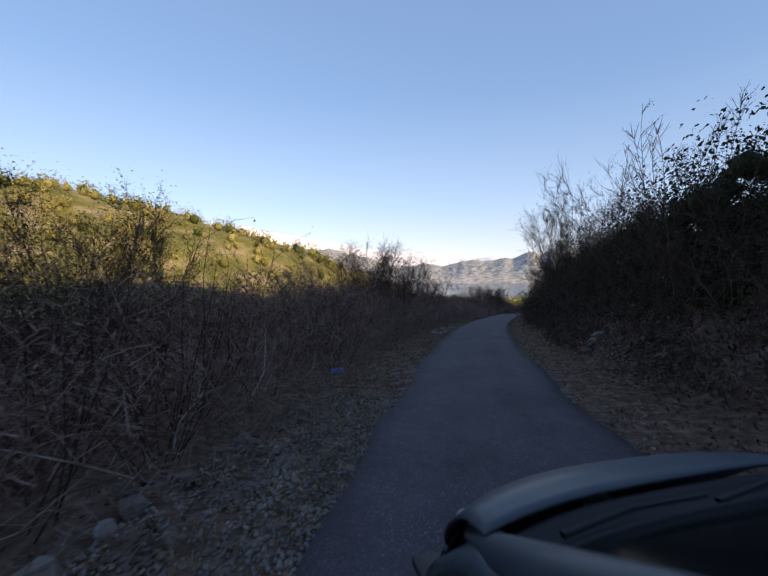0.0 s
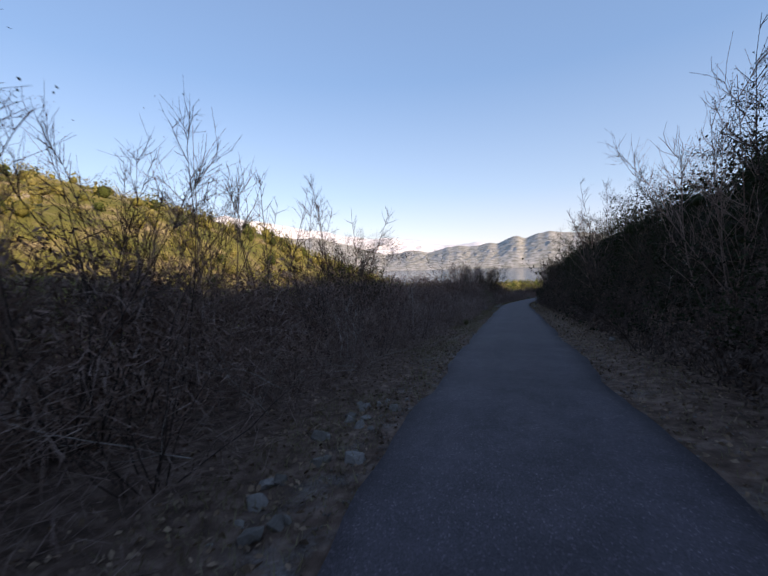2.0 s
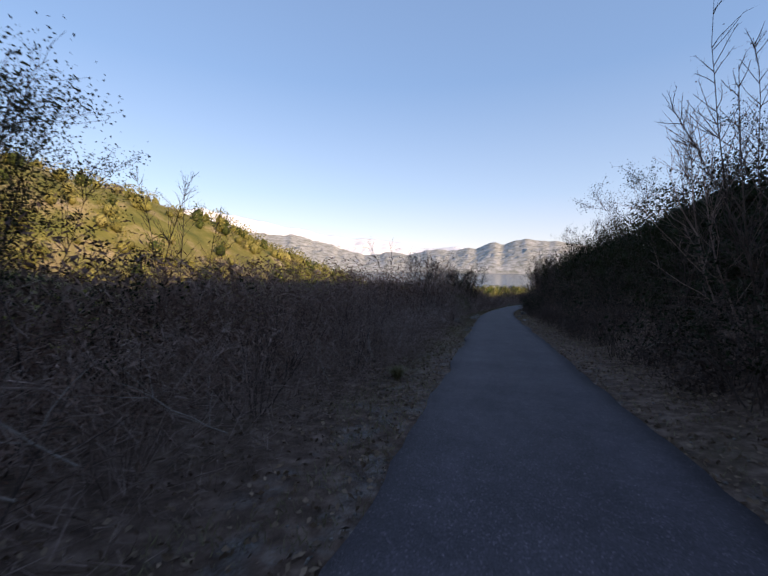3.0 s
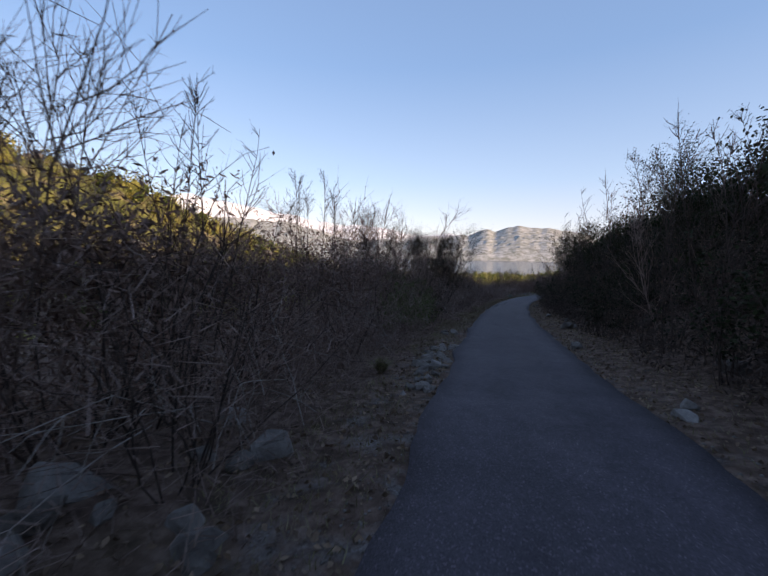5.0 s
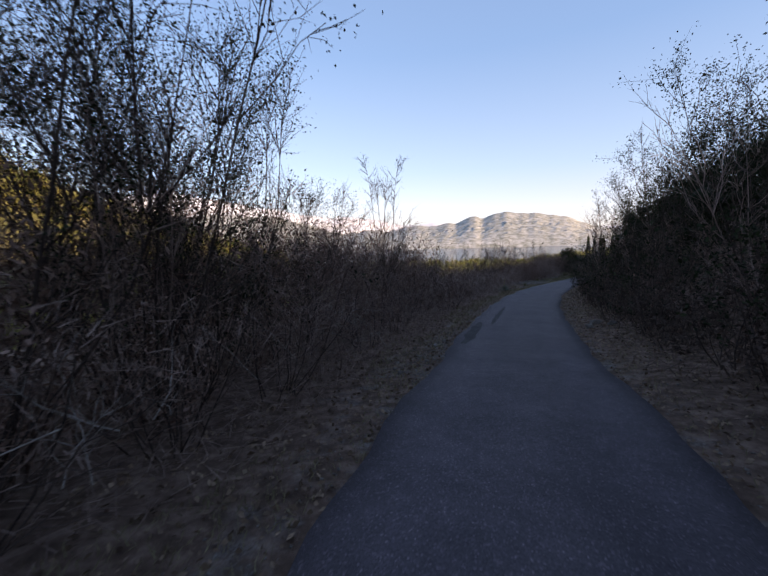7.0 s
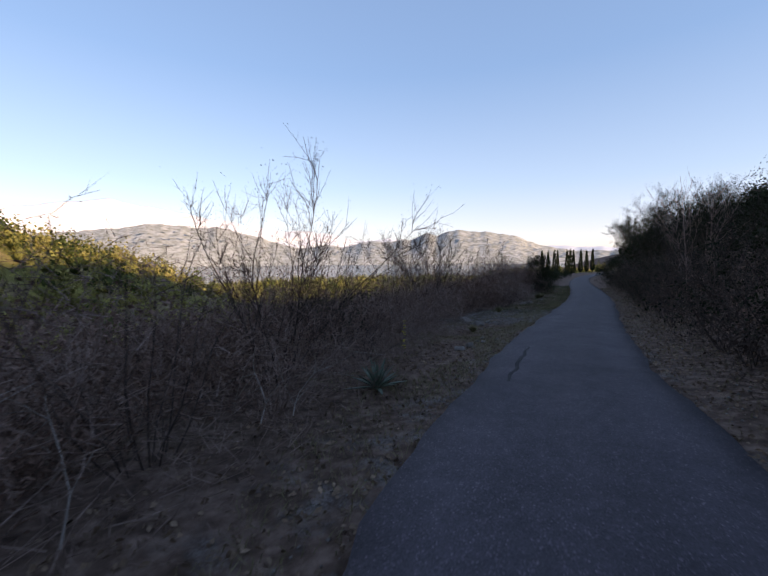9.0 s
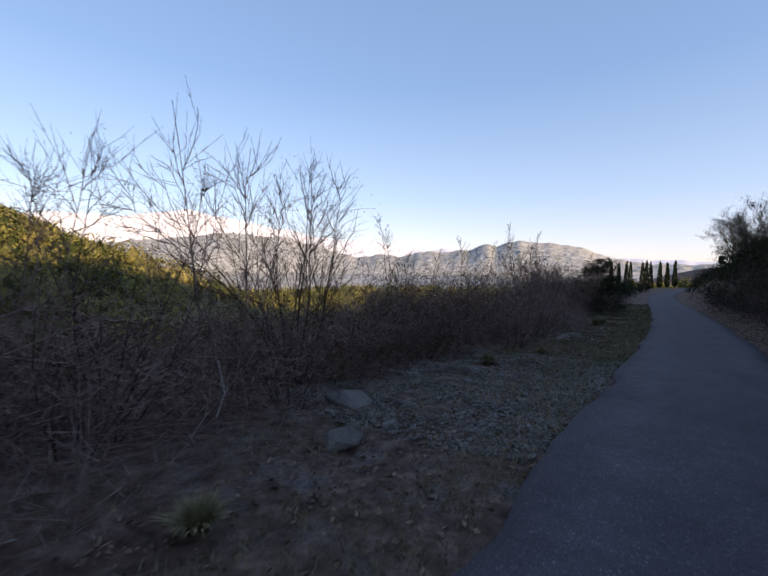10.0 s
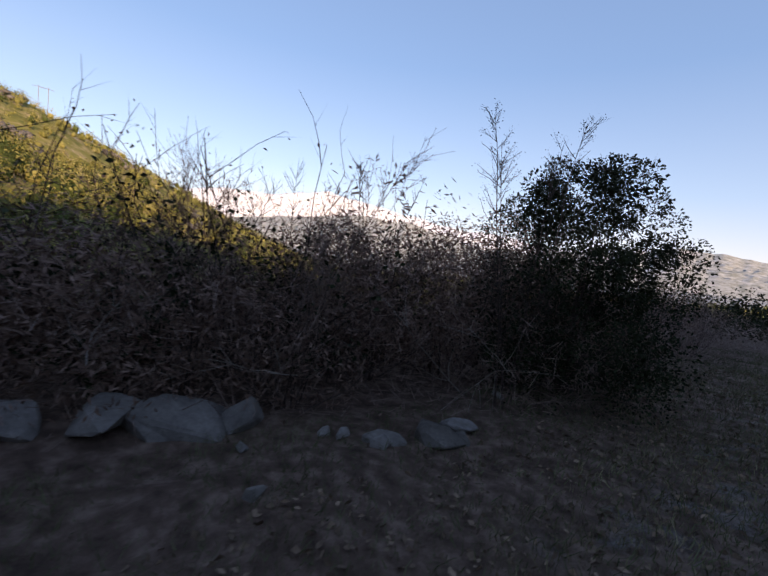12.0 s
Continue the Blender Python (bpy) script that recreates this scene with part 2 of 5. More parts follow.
# ---- the lie of the land ----
AZ_S = [-60, -30, 0, 8, 16, 24, 32, 42, 56, 63, 69, 75, 81, 88, 94, 100, 106, 112, 118, 126, 134, 142, 150, 165, 185, 220, 300, 420]
AZ_D = [-13, -11.8, -7.5, -5.7, -3.2, -0.2, 2.5, 3.6, 3.4, 3.4, 3.8, 4.8, 5.8, 7.3, 8.7, 10.6, 13.3, 17.1, 21.3, 25.6, 27.3, 26.2, 24.0, 21.8, 23.5, 29, 40, 55]
FALL_S = [-30, 0, 15, 30, 50, 65, 80, 95, 110, 125, 150, 180, 220]
FALL = [-0.0516, -0.0497, -0.0527, -0.0594, -0.0655, -0.0709, -0.0781, -0.0664, -0.043, -0.0446, -0.0185, -0.0128, -0.0091]
ROAD_S = np.arange(-60, 420, 0.25)
_a = np.convolve(np.pad(np.radians(np.interp(ROAD_S, AZ_S, AZ_D)), 16, mode="edge"), np.ones(33) / 33, "valid")
ROAD_A = _a
_i = int(np.argmin(abs(ROAD_S)))
ROAD_X, ROAD_Y = np.cumsum(np.sin(_a)) * 0.25, np.cumsum(np.cos(_a)) * 0.25
ROAD_Z = np.cumsum(np.convolve(np.pad(np.interp(ROAD_S, FALL_S, FALL), 16, mode="edge"), np.ones(33) / 33, "valid")) * 0.25
ROAD_X, ROAD_Y, ROAD_Z = ROAD_X - ROAD_X[_i], ROAD_Y - ROAD_Y[_i], ROAD_Z - ROAD_Z[_i]
HALF = 1.51
LAKE = -23.0


def wave(x, y, size, seed=0.0):
    """Smooth unevenness between about -1 and 1."""
    x, y = np.asarray(x) / size, np.asarray(y) / size
    return (np.sin(x * 1.7 + seed + 1.3 * np.sin(y * 1.1 + seed)) + np.sin(y * 1.9 - seed * 1.7 + 1.1 * np.sin(x * 1.3 + seed * 0.6)) + np.sin((x + y) * 2.9 + seed * 2.3) * 0.5) / 2.5


def smooth(a, b, x):
    t = np.clip((np.asarray(x, float) - a) / (b - a), 0, 1)
    return t * t * (3 - 2 * t)


def road_near(y):
    """Centre, heading and height of the road at a given y."""
    return np.interp(y, ROAD_Y, ROAD_X), np.interp(y, ROAD_Y, ROAD_A), np.interp(y, ROAD_Y, ROAD_Z)


def hill(x, y, cx, cy, turn, low, climb, round_off, front_reach, back_reach):
    """A hill whose crest leaves (cx, cy) in the direction turn and climbs, ever less, from low upwards."""
    c, k = math.cos(turn), math.sin(turn)
    q, w = (c * (x - cx) + k * (y - cy)) / 100, c * (y - cy) - k * (x - cx)
    on = np.minimum(q, climb / (2 * round_off))
    top = np.where(q < 0, low + climb * q, low + climb * on - round_off * on ** 2)
    body = np.where(w >= 0, 1 - smooth(-10, front_reach, w), 1 - smooth(0, back_reach, -w))
    return np.maximum(top + 14, 0) * body


def land(x, y):
    """Height of the ground, and how far across the road's line the place is."""
    x, y = np.asarray(x, float), np.asarray(y, float)
    xr, a, zr = road_near(y)
    u = (x - xr) * np.cos(a)
    left, right = np.maximum(-u - HALF, 0), np.maximum(u - HALF, 0)
    away = np.hypot(x, y)
    z = zr - 0.06
    # the valley side falls away to the lake
    drop = 0.10 * smooth(0, 1.2, left) + 0.035 * np.maximum(left - 1.5, 0)
    drop = drop + 0.16 * np.maximum(left - 9, 0) * smooth(9, 24, left)
    z = z - np.minimum(drop, 11)
    # the cut bank and the hillside that keeps the road in shade
    # behind the start, out of view, it is raised to block the sun
    steep = 0.47 + 0.06 * smooth(95, 135, y) + 0.17 * (1 - smooth(-45, -4, y))
    bank = 0.12 * smooth(0, 1.0, right) + steep * np.maximum(right - 0.9, 0) * smooth(0.9, 3.5, right)
    crest = 50 + 9 * (1 - smooth(-60, -5, y)) - 24 * smooth(85, 140, y) - 12 * smooth(150, 230, y)
    bank = np.where(bank > crest * 0.8, crest * 0.8 + crest * 0.2 * np.tanh((bank - crest * 0.8) / (crest * 0.2)), bank)
    bank = bank * (1 - smooth(170, 330, right))
    z = z + bank
    # unevenness off the road
    off = smooth(0.1, 2.5, left + right)
    z = z + off * (0.10 * wave(x, y, 1.1, 2.0) + 0.05 * wave(x, y, 0.37, 4.0)) + smooth(3, 12, left + right) * 0.35 * wave(x, y, 5.0, 1.0)
    # the two sunny hills over the valley: crests that climb away to the west
    near, beyond = (hill(x, y, *p) for p in ((-89, 157, 3.92, 18.7, 36.9, 20.4, 153, 180), (-178, 240, 3.69, 26.0, 54.8, 16.5, 172, 395)))
    bulge = 2.2 * wave(x, y, 30.0, 3.0) + 1.3 * wave(x, y, 9.0, 5.0)
    h = np.maximum(near, beyond) * smooth(30, 85, -u)
    h = h + smooth(2, 20, h) * bulge
    z = z + h
    # the lake basin
    basin = smooth(420, 700, y - 0.35 * x) * (1 - smooth(-40, 60, u) * (1 - smooth(420, 600, y)))
    floor = LAKE - 3.0 + 8 * smooth(3000, 3600, away)
    z = np.where(h > 4.0, np.maximum(z, LAKE - 3), z * (1 - basin) + floor * basin)
    return z, u


def spot(s, u):
    """The place u metres across the road, s metres along it."""
    x, y, a = np.interp(s, ROAD_S, ROAD_X), np.interp(s, ROAD_S, ROAD_Y), np.interp(s, ROAD_S, ROAD_A)
    x, y = x + u * np.cos(a), y - u * np.sin(a)
    return np.stack([x, y, land(x, y)[0]], -1)


def grid_faces(nu, nv):
    i = np.arange(nu * nv).reshape(nu, nv)
    p, q, r, s = i[:-1, :-1].ravel(), i[1:, :-1].ravel(), i[1:, 1:].ravel(), i[:-1, 1:].ravel()
    return np.concatenate([np.stack([p, q, r], 1), np.stack([p, r, s], 1)])


def geometric(start, step, growth, end):
    out = [start]
    while out[-1] < end:
        out.append(out[-1] + step)
        step *= growth
    return np.array(out[1:])


def build_ground():
    us = np.concatenate([np.arange(0, 5.0, 0.25), geometric(4.75, 0.32, 1.09, 4600)])
    us = np.concatenate([-us[:0:-1], us])
    ys = np.concatenate([np.arange(-12, 165, 0.7), geometric(164.5, 0.8, 1.07, 4700)])
    ys = np.concatenate([-geometric(12, 1.0, 1.12, 1500)[::-1], ys])
    xr, a, zr = road_near(ys)
    x = xr[:, None] + us[None, :] / np.cos(a)[:, None]
    y = np.repeat(ys[:, None], len(us), 1)
    z, u = land(x, y)
    z = np.where(np.abs(u) < HALF - 0.25, z - 0.10, z)
    v = np.stack([x, y, z], -1).reshape(-1, 3)
    me = mesh_of("ground", v, grid_faces(len(ys), len(us))[:, ::-1], GROUND, True)
    left, right = np.maximum(-u - HALF, 0), np.maximum(u - HALF, 0)
    wide = 0.7 + 0.6 * (wave(x * 0, y, 9.0, 1.0) > 0.1) + 4.2 * smooth(125.5, 127.5, y) * (1 - smooth(131.5, 133.5, y)) + 1.4 * (1 - smooth(2, 8, y))
    gravel = (1 - smooth(wide * 0.6, wide * 1.3, left)) * (right == 0) + 0.45 * (1 - smooth(0.2, 0.9, right)) * (left == 0)
    cover = smooth(45, 75, -u) * smooth(-1, 1, y)
    for name, values in (("gravel", gravel), ("slope_cover", cover)):
        me.attributes.new(name, "FLOAT", "POINT").data.foreach_set("value", np.asarray(values, np.float32).ravel())
    tagged(new("ground", me), "brown leaf litter, dry grass and gravel verge beside road", "ground", kind="structure")


def build_road():
    ss = np.arange(-40, 300, 0.4)
    us = np.array([-1.0, -0.985, -0.8, -0.6, -0.4, -0.2, 0.0, 0.2, 0.4, 0.6, 0.8, 0.985, 1.0])
    x, y, a, z = (np.interp(ss, ROAD_S, c) for c in (ROAD_X, ROAD_Y, ROAD_A, ROAD_Z))
    rag = HALF + 0.10 * wave(ss, ss * 0 + 3, 1.3, 1.0) + 0.05 * wave(ss, ss * 0, 0.4, 2.0)
    rag2 = HALF + 0.10 * wave(ss, ss * 0 + 9, 1.7, 4.0) + 0.05 * wave(ss, ss * 0, 0.4, 5.0)
    w = np.where(us[None, :] < 0, rag[:, None], rag2[:, None]) * us[None, :]
    zz = z[:, None] + 0.03 * (1 - us[None, :] ** 2) + 0.012 * wave(x[:, None] + us, y[:, None], 1.6, 2.0)
    zz[:, 0] -= 0.16
    zz[:, -1] -= 0.16
    v = np.stack([x[:, None] + w * np.cos(a)[:, None], y[:, None] - w * np.sin(a)[:, None], zz], -1)
    me = mesh_of("road", v.reshape(-1, 3), grid_faces(len(ss), len(us))[:, ::-1], ASPHALT, True)
    me.attributes.new("across", "FLOAT", "POINT").data.foreach_set("value", np.tile(us * 0.5 + 0.5, len(ss)).astype(np.float32))
    tagged(new("road", me), "narrow dark grey asphalt road with crumbled edges", "road", kind="structure")


def build_lake():
    a = np.radians(np.linspace(-95, 80, 60))
    r = geometric(150, 25, 1.12, 4200)
    v = np.stack([np.outer(r, np.sin(a)), np.outer(r, np.cos(a)), np.full((len(r), 60), LAKE)], -1)
    me = mesh_of("water", v.reshape(-1, 3), grid_faces(len(r), 60), WATER, True)
    tagged(new("lake", me), "still blue lake water in the valley", "lake", kind="structure")


def build_range(name, label, material, profile, r0, r1, base, seed, rough):
    """A range of hills: the skyline's height in degrees over each bearing, as a slope from r0 up to r1 and down behind."""
    az = np.linspace(profile[0][0], profile[-1][0], 560)
    el = np.interp(az, [p[0] for p in profile], [p[1] for p in profile])
    el = el + 0.14 * np.sin(az * 2.3 + seed) * np.sin(az * 0.9) + 0.09 * np.sin(az * 5.1 + 2 * seed) + 0.05 * np.sin(az * 11.3)
    el = np.convolve(np.pad(el, 2, mode="edge"), np.ones(5) / 5, "valid")
    steps = np.concatenate([np.linspace(0, 1, 44), np.linspace(1.05, 1.4, 5)])
    a = np.radians(az)
    v = np.zeros((len(steps), len(az), 3))
    top = np.tan(np.radians(el)) * r1 + 1.75
    for i, t in enumerate(steps):
        up = t ** 0.85 if t <= 1 else 1 - (t - 1) * 1.2
        swell = math.sin(min(t, 1) * math.pi)
        r = r0 + (r1 - r0) * t
        crag = np.array([noise.fractal(Vector((b * 0.045 * r1, r * 2.2, seed * 7.0)) / (r1 * 0.045), 0.7, 2.1, 6) for b in az])
        v[i] = np.stack([r * (1 + 0.012 * crag * swell) * np.sin(a), r * (1 + 0.012 * crag * swell) * np.cos(a), base + (top - base) * up + rough * 1.6 * crag * swell], -1)
    me = mesh_of(name, v.reshape(-1, 3), grid_faces(len(steps), len(az)), material, True)
    tagged(new(name, me), label, "mountain", kind="structure")


# ---- plants ----
def part(name, me, parent, label=""):
    ob = new(name, me)
    ob.parent = parent
    if label:
        tagged(ob, label)
    return ob


def bush_geo(rng, stems=12, height=2.3, spread=0.75, twigs=5, ends=2, leaves=240, leaf_size=0.05, thick=0.011, lift=0.06):
    stem, wood, green = Geo(), Geo(), Geo()
    tips = []
    for _ in range(stems):
        ang, out = rng.uniform(0, 6.283), rng.uniform(0.08, spread)
        base = np.array((math.cos(ang), math.sin(ang), 0)) * rng.uniform(0.02, 0.35) + np.array((0, 0, -0.1))
        d = np.array((math.cos(ang) * out, math.sin(ang) * out, 1.0))
        length = height * rng.uniform(0.55, 1.1)
        pts = grow(rng, base, d, length, 5, 0.16, lift)
        tube(stem, pts, np.linspace(thick * rng.uniform(0.7, 1.3), thick * 0.3, 6))
        for _ in range(twigs):
            k = rng.uniform(0.8, 4.9)
            i = int(k)
            p = pts[i] + (pts[i + 1] - pts[i]) * (k - i)
            d2 = side_way(rng, unit(pts[i + 1] - pts[i]), rng.uniform(0.4, 1.3))
            tw = grow(rng, p, d2, rng.uniform(0.3, 0.9) * height / 2.3, 3, 0.22, 0.08)
            tube(wood, tw, np.linspace(thick * 0.42, thick * 0.16, 4))
            tips.append(tw)
            for _ in range(ends):
                j = rng.integers(0, 3)
                q = tw[j] + (tw[j + 1] - tw[j]) * rng.random()
                spike(wood, q, side_way(rng, unit(tw[j + 1] - tw[j]), rng.uniform(0.4, 1.1)), rng.uniform(0.12, 0.35), thick * 0.22)
    for _ in range(leaves):
        tw = tips[rng.integers(len(tips))]
        q = tw[rng.integers(1, 4)] + rng.normal(size=3) * 0.05
        leaf(green, q, rng.normal(size=3) + (0, 0, 0.3), leaf_size * rng.uniform(0.6, 1.4), rng)
    return stem, wood, green


def sapling_geo(rng, height=4.5, stems=2, leaves=60, leaf_size=0.035, lean=0.12, side=36):
    stem, wood, green = Geo(), Geo(), Geo()
    for s in range(stems):
        ang = rng.uniform(0, 6.283)
        d = np.array((math.cos(ang) * lean, math.sin(ang) * lean, 1.0))
        h = height * rng.uniform(0.8, 1.0)
        pts = grow(rng, np.array((math.cos(ang), math.sin(ang), 0)) * 0.12 * s + np.array((0, 0, -0.1)), d, h, 9, 0.05, 0.02)
        tube(stem, pts, np.linspace(0.016, 0.003, 10), 4)
        for _ in range(side):
            k = rng.uniform(2.0, 8.9)
            i = int(k)
            p = pts[i] + (pts[i + 1] - pts[i]) * (k - i)
            reach = (1.15 - k / 9) * rng.uniform(0.5, 1.1) * height / 4.5 + 0.12
            tw = grow(rng, p, side_way(rng, unit(pts[i + 1] - pts[i]), rng.uniform(0.45, 0.95)), reach, 3, 0.12, 0.1)
            tube(wood, tw, np.linspace(0.006, 0.0025, 4))
            for _ in range(4):
                j = rng.integers(0, 3)
                spike(wood, tw[j] + (tw[j + 1] - tw[j]) * rng.random(), side_way(rng, unit(tw[j + 1] - tw[j]), 0.7), rng.uniform(0.06, 0.17), 0.0024)
            for _ in range(leaves // side + (rng.random() < (leaves % side) / side)):
                leaf(green, tw[rng.integers(1, 4)] + rng.normal(size=3) * 0.03, rng.normal(size=3), leaf_size * rng.uniform(0.7, 1.4), rng)
    return stem, wood, green


def tree_geo(rng, height=4.5, stems=4, leaves=0, leaf_size=0.038, spread=0.55, crown=1.0, fine=5, ends=2, limbs=9):
    """A small many-stemmed tree with limbs that fork twice."""
    stem, wood, green = Geo(), Geo(), Geo()
    tips = []
    for s in range(stems):
        ang = rng.uniform(0, 6.283)
        d = np.array((math.cos(ang) * spread, math.sin(ang) * spread, 1.0))
        pts = grow(rng, np.array((math.cos(ang), math.sin(ang), 0)) * 0.1 + np.array((0, 0, -0.1)), d, height * rng.uniform(0.8, 1.0), 8, 0.09, 0.05)
        tube(stem, pts, np.linspace(0.015, 0.003, 9), 4)
        for _ in range(limbs):
            k = rng.uniform(1.5, 7.8)
            i = int(k)
            p = pts[i] + (pts[i + 1] - pts[i]) * (k - i)
            limb = grow(rng, p, side_way(rng, unit(pts[i + 1] - pts[i]), rng.uniform(0.35, 0.85)), height * 0.34 * (1.2 - k / 9) * rng.uniform(0.6, 1.15) * crown, 4, 0.17, 0.12)
            tube(wood, limb, np.linspace(0.0065, 0.003, 5))
            for _ in range(fine):
                j = rng.integers(0, 4)
                q = limb[j] + (limb[j + 1] - limb[j]) * rng.random()
                tw = grow(rng, q, side_way(rng, unit(limb[j + 1] - limb[j]), rng.uniform(0.4, 1.0)), rng.uniform(0.2, 0.6) * crown, 2, 0.2, 0.12)
                tube(wood, tw, np.linspace(0.0032, 0.0018, 3))
                tips.append(tw)
                for _ in range(ends):
                    spike(wood, tw[rng.integers(0, 2)], side_way(rng, unit(tw[2] - tw[0]), rng.uniform(0.3, 1.0)), rng.uniform(0.06, 0.18), 0.0022)
    for _ in range(leaves):
        tw = tips[rng.integers(len(tips))]
        leaf(green, tw[rng.integers(1, 3)] + rng.normal(size=3) * 0.07, rng.normal(size=3), leaf_size * rng.uniform(0.6, 1.4), rng)
    return stem, wood, green


def dense_tree_geo(rng, height=4.5, radius=2.3, leaves=26000, leaf_size=0.1, lobes=120):
    """A full, lumpy evergreen crown on a short forked trunk."""
    stem, wood, green = Geo(), Geo(), Geo()
    cores = []
    for _ in range(lobes):
        k = rng.uniform(0.06, 0.94)
        rad = radius * math.sqrt(max(0.0, 1 - ((k - 0.42) / 0.56) ** 2)) * rng.uniform(0.05, 1.0) ** 0.6
        a = rng.uniform(0, 6.283)
        cores.append(np.array((math.cos(a) * rad, math.sin(a) * rad, k * height)))
    for c in cores[:14]:
        mid = c * np.array((0.35, 0.35, 0.5)) + rng.normal(size=3) * 0.05
        tube(stem, [np.array((0.0, 0, -0.1)) + rng.normal(size=3) * 0.06, mid, c], [0.05, 0.028, 0.006], 5)
    for c in cores:
        r = rng.uniform(0.3, 0.62) * (1.15 - 0.5 * c[2] / height)
        for _ in range(5):
            spike(wood, c, rng.normal(size=3) + (0, 0, 0.7), r * rng.uniform(1.0, 1.5), 0.005)
        for _ in range(leaves // lobes):
            d = unit(rng.normal(size=3))
            leaf(green, c + d * r * rng.uniform(0.35, 1.0) ** 0.6, d + rng.normal(size=3) * 0.7, leaf_size * rng.uniform(0.5, 1.2), rng)
    return stem, wood, green


def plant(name, geos, bark, leaf_mat, label, category, group):
    """A plant as an Empty at its foot with its wood and its leaves under it."""
    stem, wood, green = geos
    root = new(name)
    tagged(root, label, category, group)
    part("stem", stem.mesh("stem", bark), root)
    tagged(part("branchwork", wood.mesh("branchwork", bark), root), kind="stuff")
    if green.n:
        tagged(part("foliage", green.mesh("foliage", leaf_mat), root), kind="stuff")
    return root


def put(template, s, u, size=1.0, turn=None, rng=None, lean=(0, 0), tall=1.0):
    turn = rng.uniform(0, 6.283) if turn is None else turn
    p = spot(s, u)
    m = Matrix.Translation(p) @ Euler((lean[0], lean[1], turn)).to_matrix().to_4x4() @ Matrix.Diagonal((size, size, size * tall, 1))
    return copy_thing(template, m)


def stand(template, places, rng, own, limit=1.35):
    """Copies of a plant of its own height, own, at (along, across, top over the road)."""
    for s, u, top in places:
        foot = float(spot(s, u)[2] - np.interp(s, ROAD_S, ROAD_Z))
        put(template, s, u, min(max(top - foot, 1.0) / own, limit), rng=rng)


def clumps(name, label, category, places, radius, leaves, size, material, seed, flat=0.75, slim=1.0, heart=0.0):
    """Many crowns of loose foliage, joined into one; with heart they have a lumpy inside."""
    r = np.random.default_rng(seed)
    n = len(places)
    c = np.repeat(np.asarray(places, float), leaves, 0)
    rad = np.repeat(r.uniform(0.55, 1.3, n) * radius, leaves)[:, None]
    d = r.normal(size=(n * leaves, 3))
    d /= np.linalg.norm(d, axis=1)[:, None]
    lobes = 1 + 0.35 * np.sin(d[:, :1] * 5 + np.repeat(r.uniform(0, 6, n), leaves)[:, None]) * np.cos(d[:, 1:2] * 4)
    p = c + d * rad * lobes * r.uniform(0.45, 1.0, (n * leaves, 1)) ** 0.5 * np.array((1, 1, flat))
    p[:, 2:] += rad * flat * 0.8
    a, b = np.cross(d, r.normal(size=(n * leaves, 3))), d * 0
    b = np.cross(d, a) + 0.35 * r.normal(size=(n * leaves, 3))
    a = a + 0.25 * r.normal(size=(n * leaves, 3))
    a *= size / (np.linalg.norm(a, axis=1)[:, None])
    b *= size * 0.6 * slim / (np.linalg.norm(b, axis=1)[:, None])
    v = np.stack([p - a * 0.6, p + b, p + a * 0.6, p - b * 0.8], 1).reshape(-1, 3)
    k = np.arange(n * leaves)[:, None] * 4
    f = np.concatenate([k + np.array((0, 1, 2)), k + np.array((0, 2, 3))])
    if heart:
        bm = bmesh.new()
        bmesh.ops.create_icosphere(bm, subdivisions=1, radius=1.0)
        ball = np.array([q.co for q in bm.verts])
        tri = np.array([[q.index for q in t.verts] for t in bm.faces])
        bm.free()
        m = len(ball)
        size_of = rad[::leaves] * heart
        lump = r.uniform(0.6, 1.35, (n, m, 1)) * np.array((1, 1, flat))
        vv = np.asarray(places, float)[:, None, :] + ball[None] * lump * size_of[:, :, None]
        vv[:, :, 2] += size_of * flat * 0.9
        f = np.concatenate([f, (np.arange(n)[:, None, None] * m + tri[None]).reshape(-1, 3) + len(v)])
        v = np.concatenate([v, vv.reshape(-1, 3)])
    tagged(new(name, mesh_of(name, v, f, material)), label, category, kind="stuff")


def twig_tangle(name, label, s, u, top, seed, material):
    """Countless thin upright and slanting twigs: at each place one, at a random height up to top."""
    r = np.random.default_rng(seed)
    n = len(s)
    p = spot(s, u)
    p[:, 2] += r.uniform(0, 1, n) ** 1.25 * top
    d = r.normal(size=(n, 3)) * np.array((0.85, 0.85, 0.6)) + np.array((0, 0, 0.4))
    d *= (r.uniform(0.14, 0.52, n) / np.linalg.norm(d, axis=1))[:, None]
    a = np.cross(d, r.normal(size=(n, 3)))
    a *= (r.uniform(0.003, 0.0065, n) / np.linalg.norm(a, axis=1))[:, None]
    b = np.cross(a, d) / np.linalg.norm(d, axis=1)[:, None]
    v = np.stack([p + a, p - a * 0.5 + b * 0.87, p - a * 0.5 - b * 0.87, p + d], 1).reshape(-1, 3)
    f = (np.arange(n)[:, None, None] * 4 + np.array([(0, 1, 3), (1, 2, 3), (2, 0, 3)])[None]).reshape(-1, 3)
    tagged(new(name, mesh_of(name, v, f, material)), label, "brush", kind="stuff")


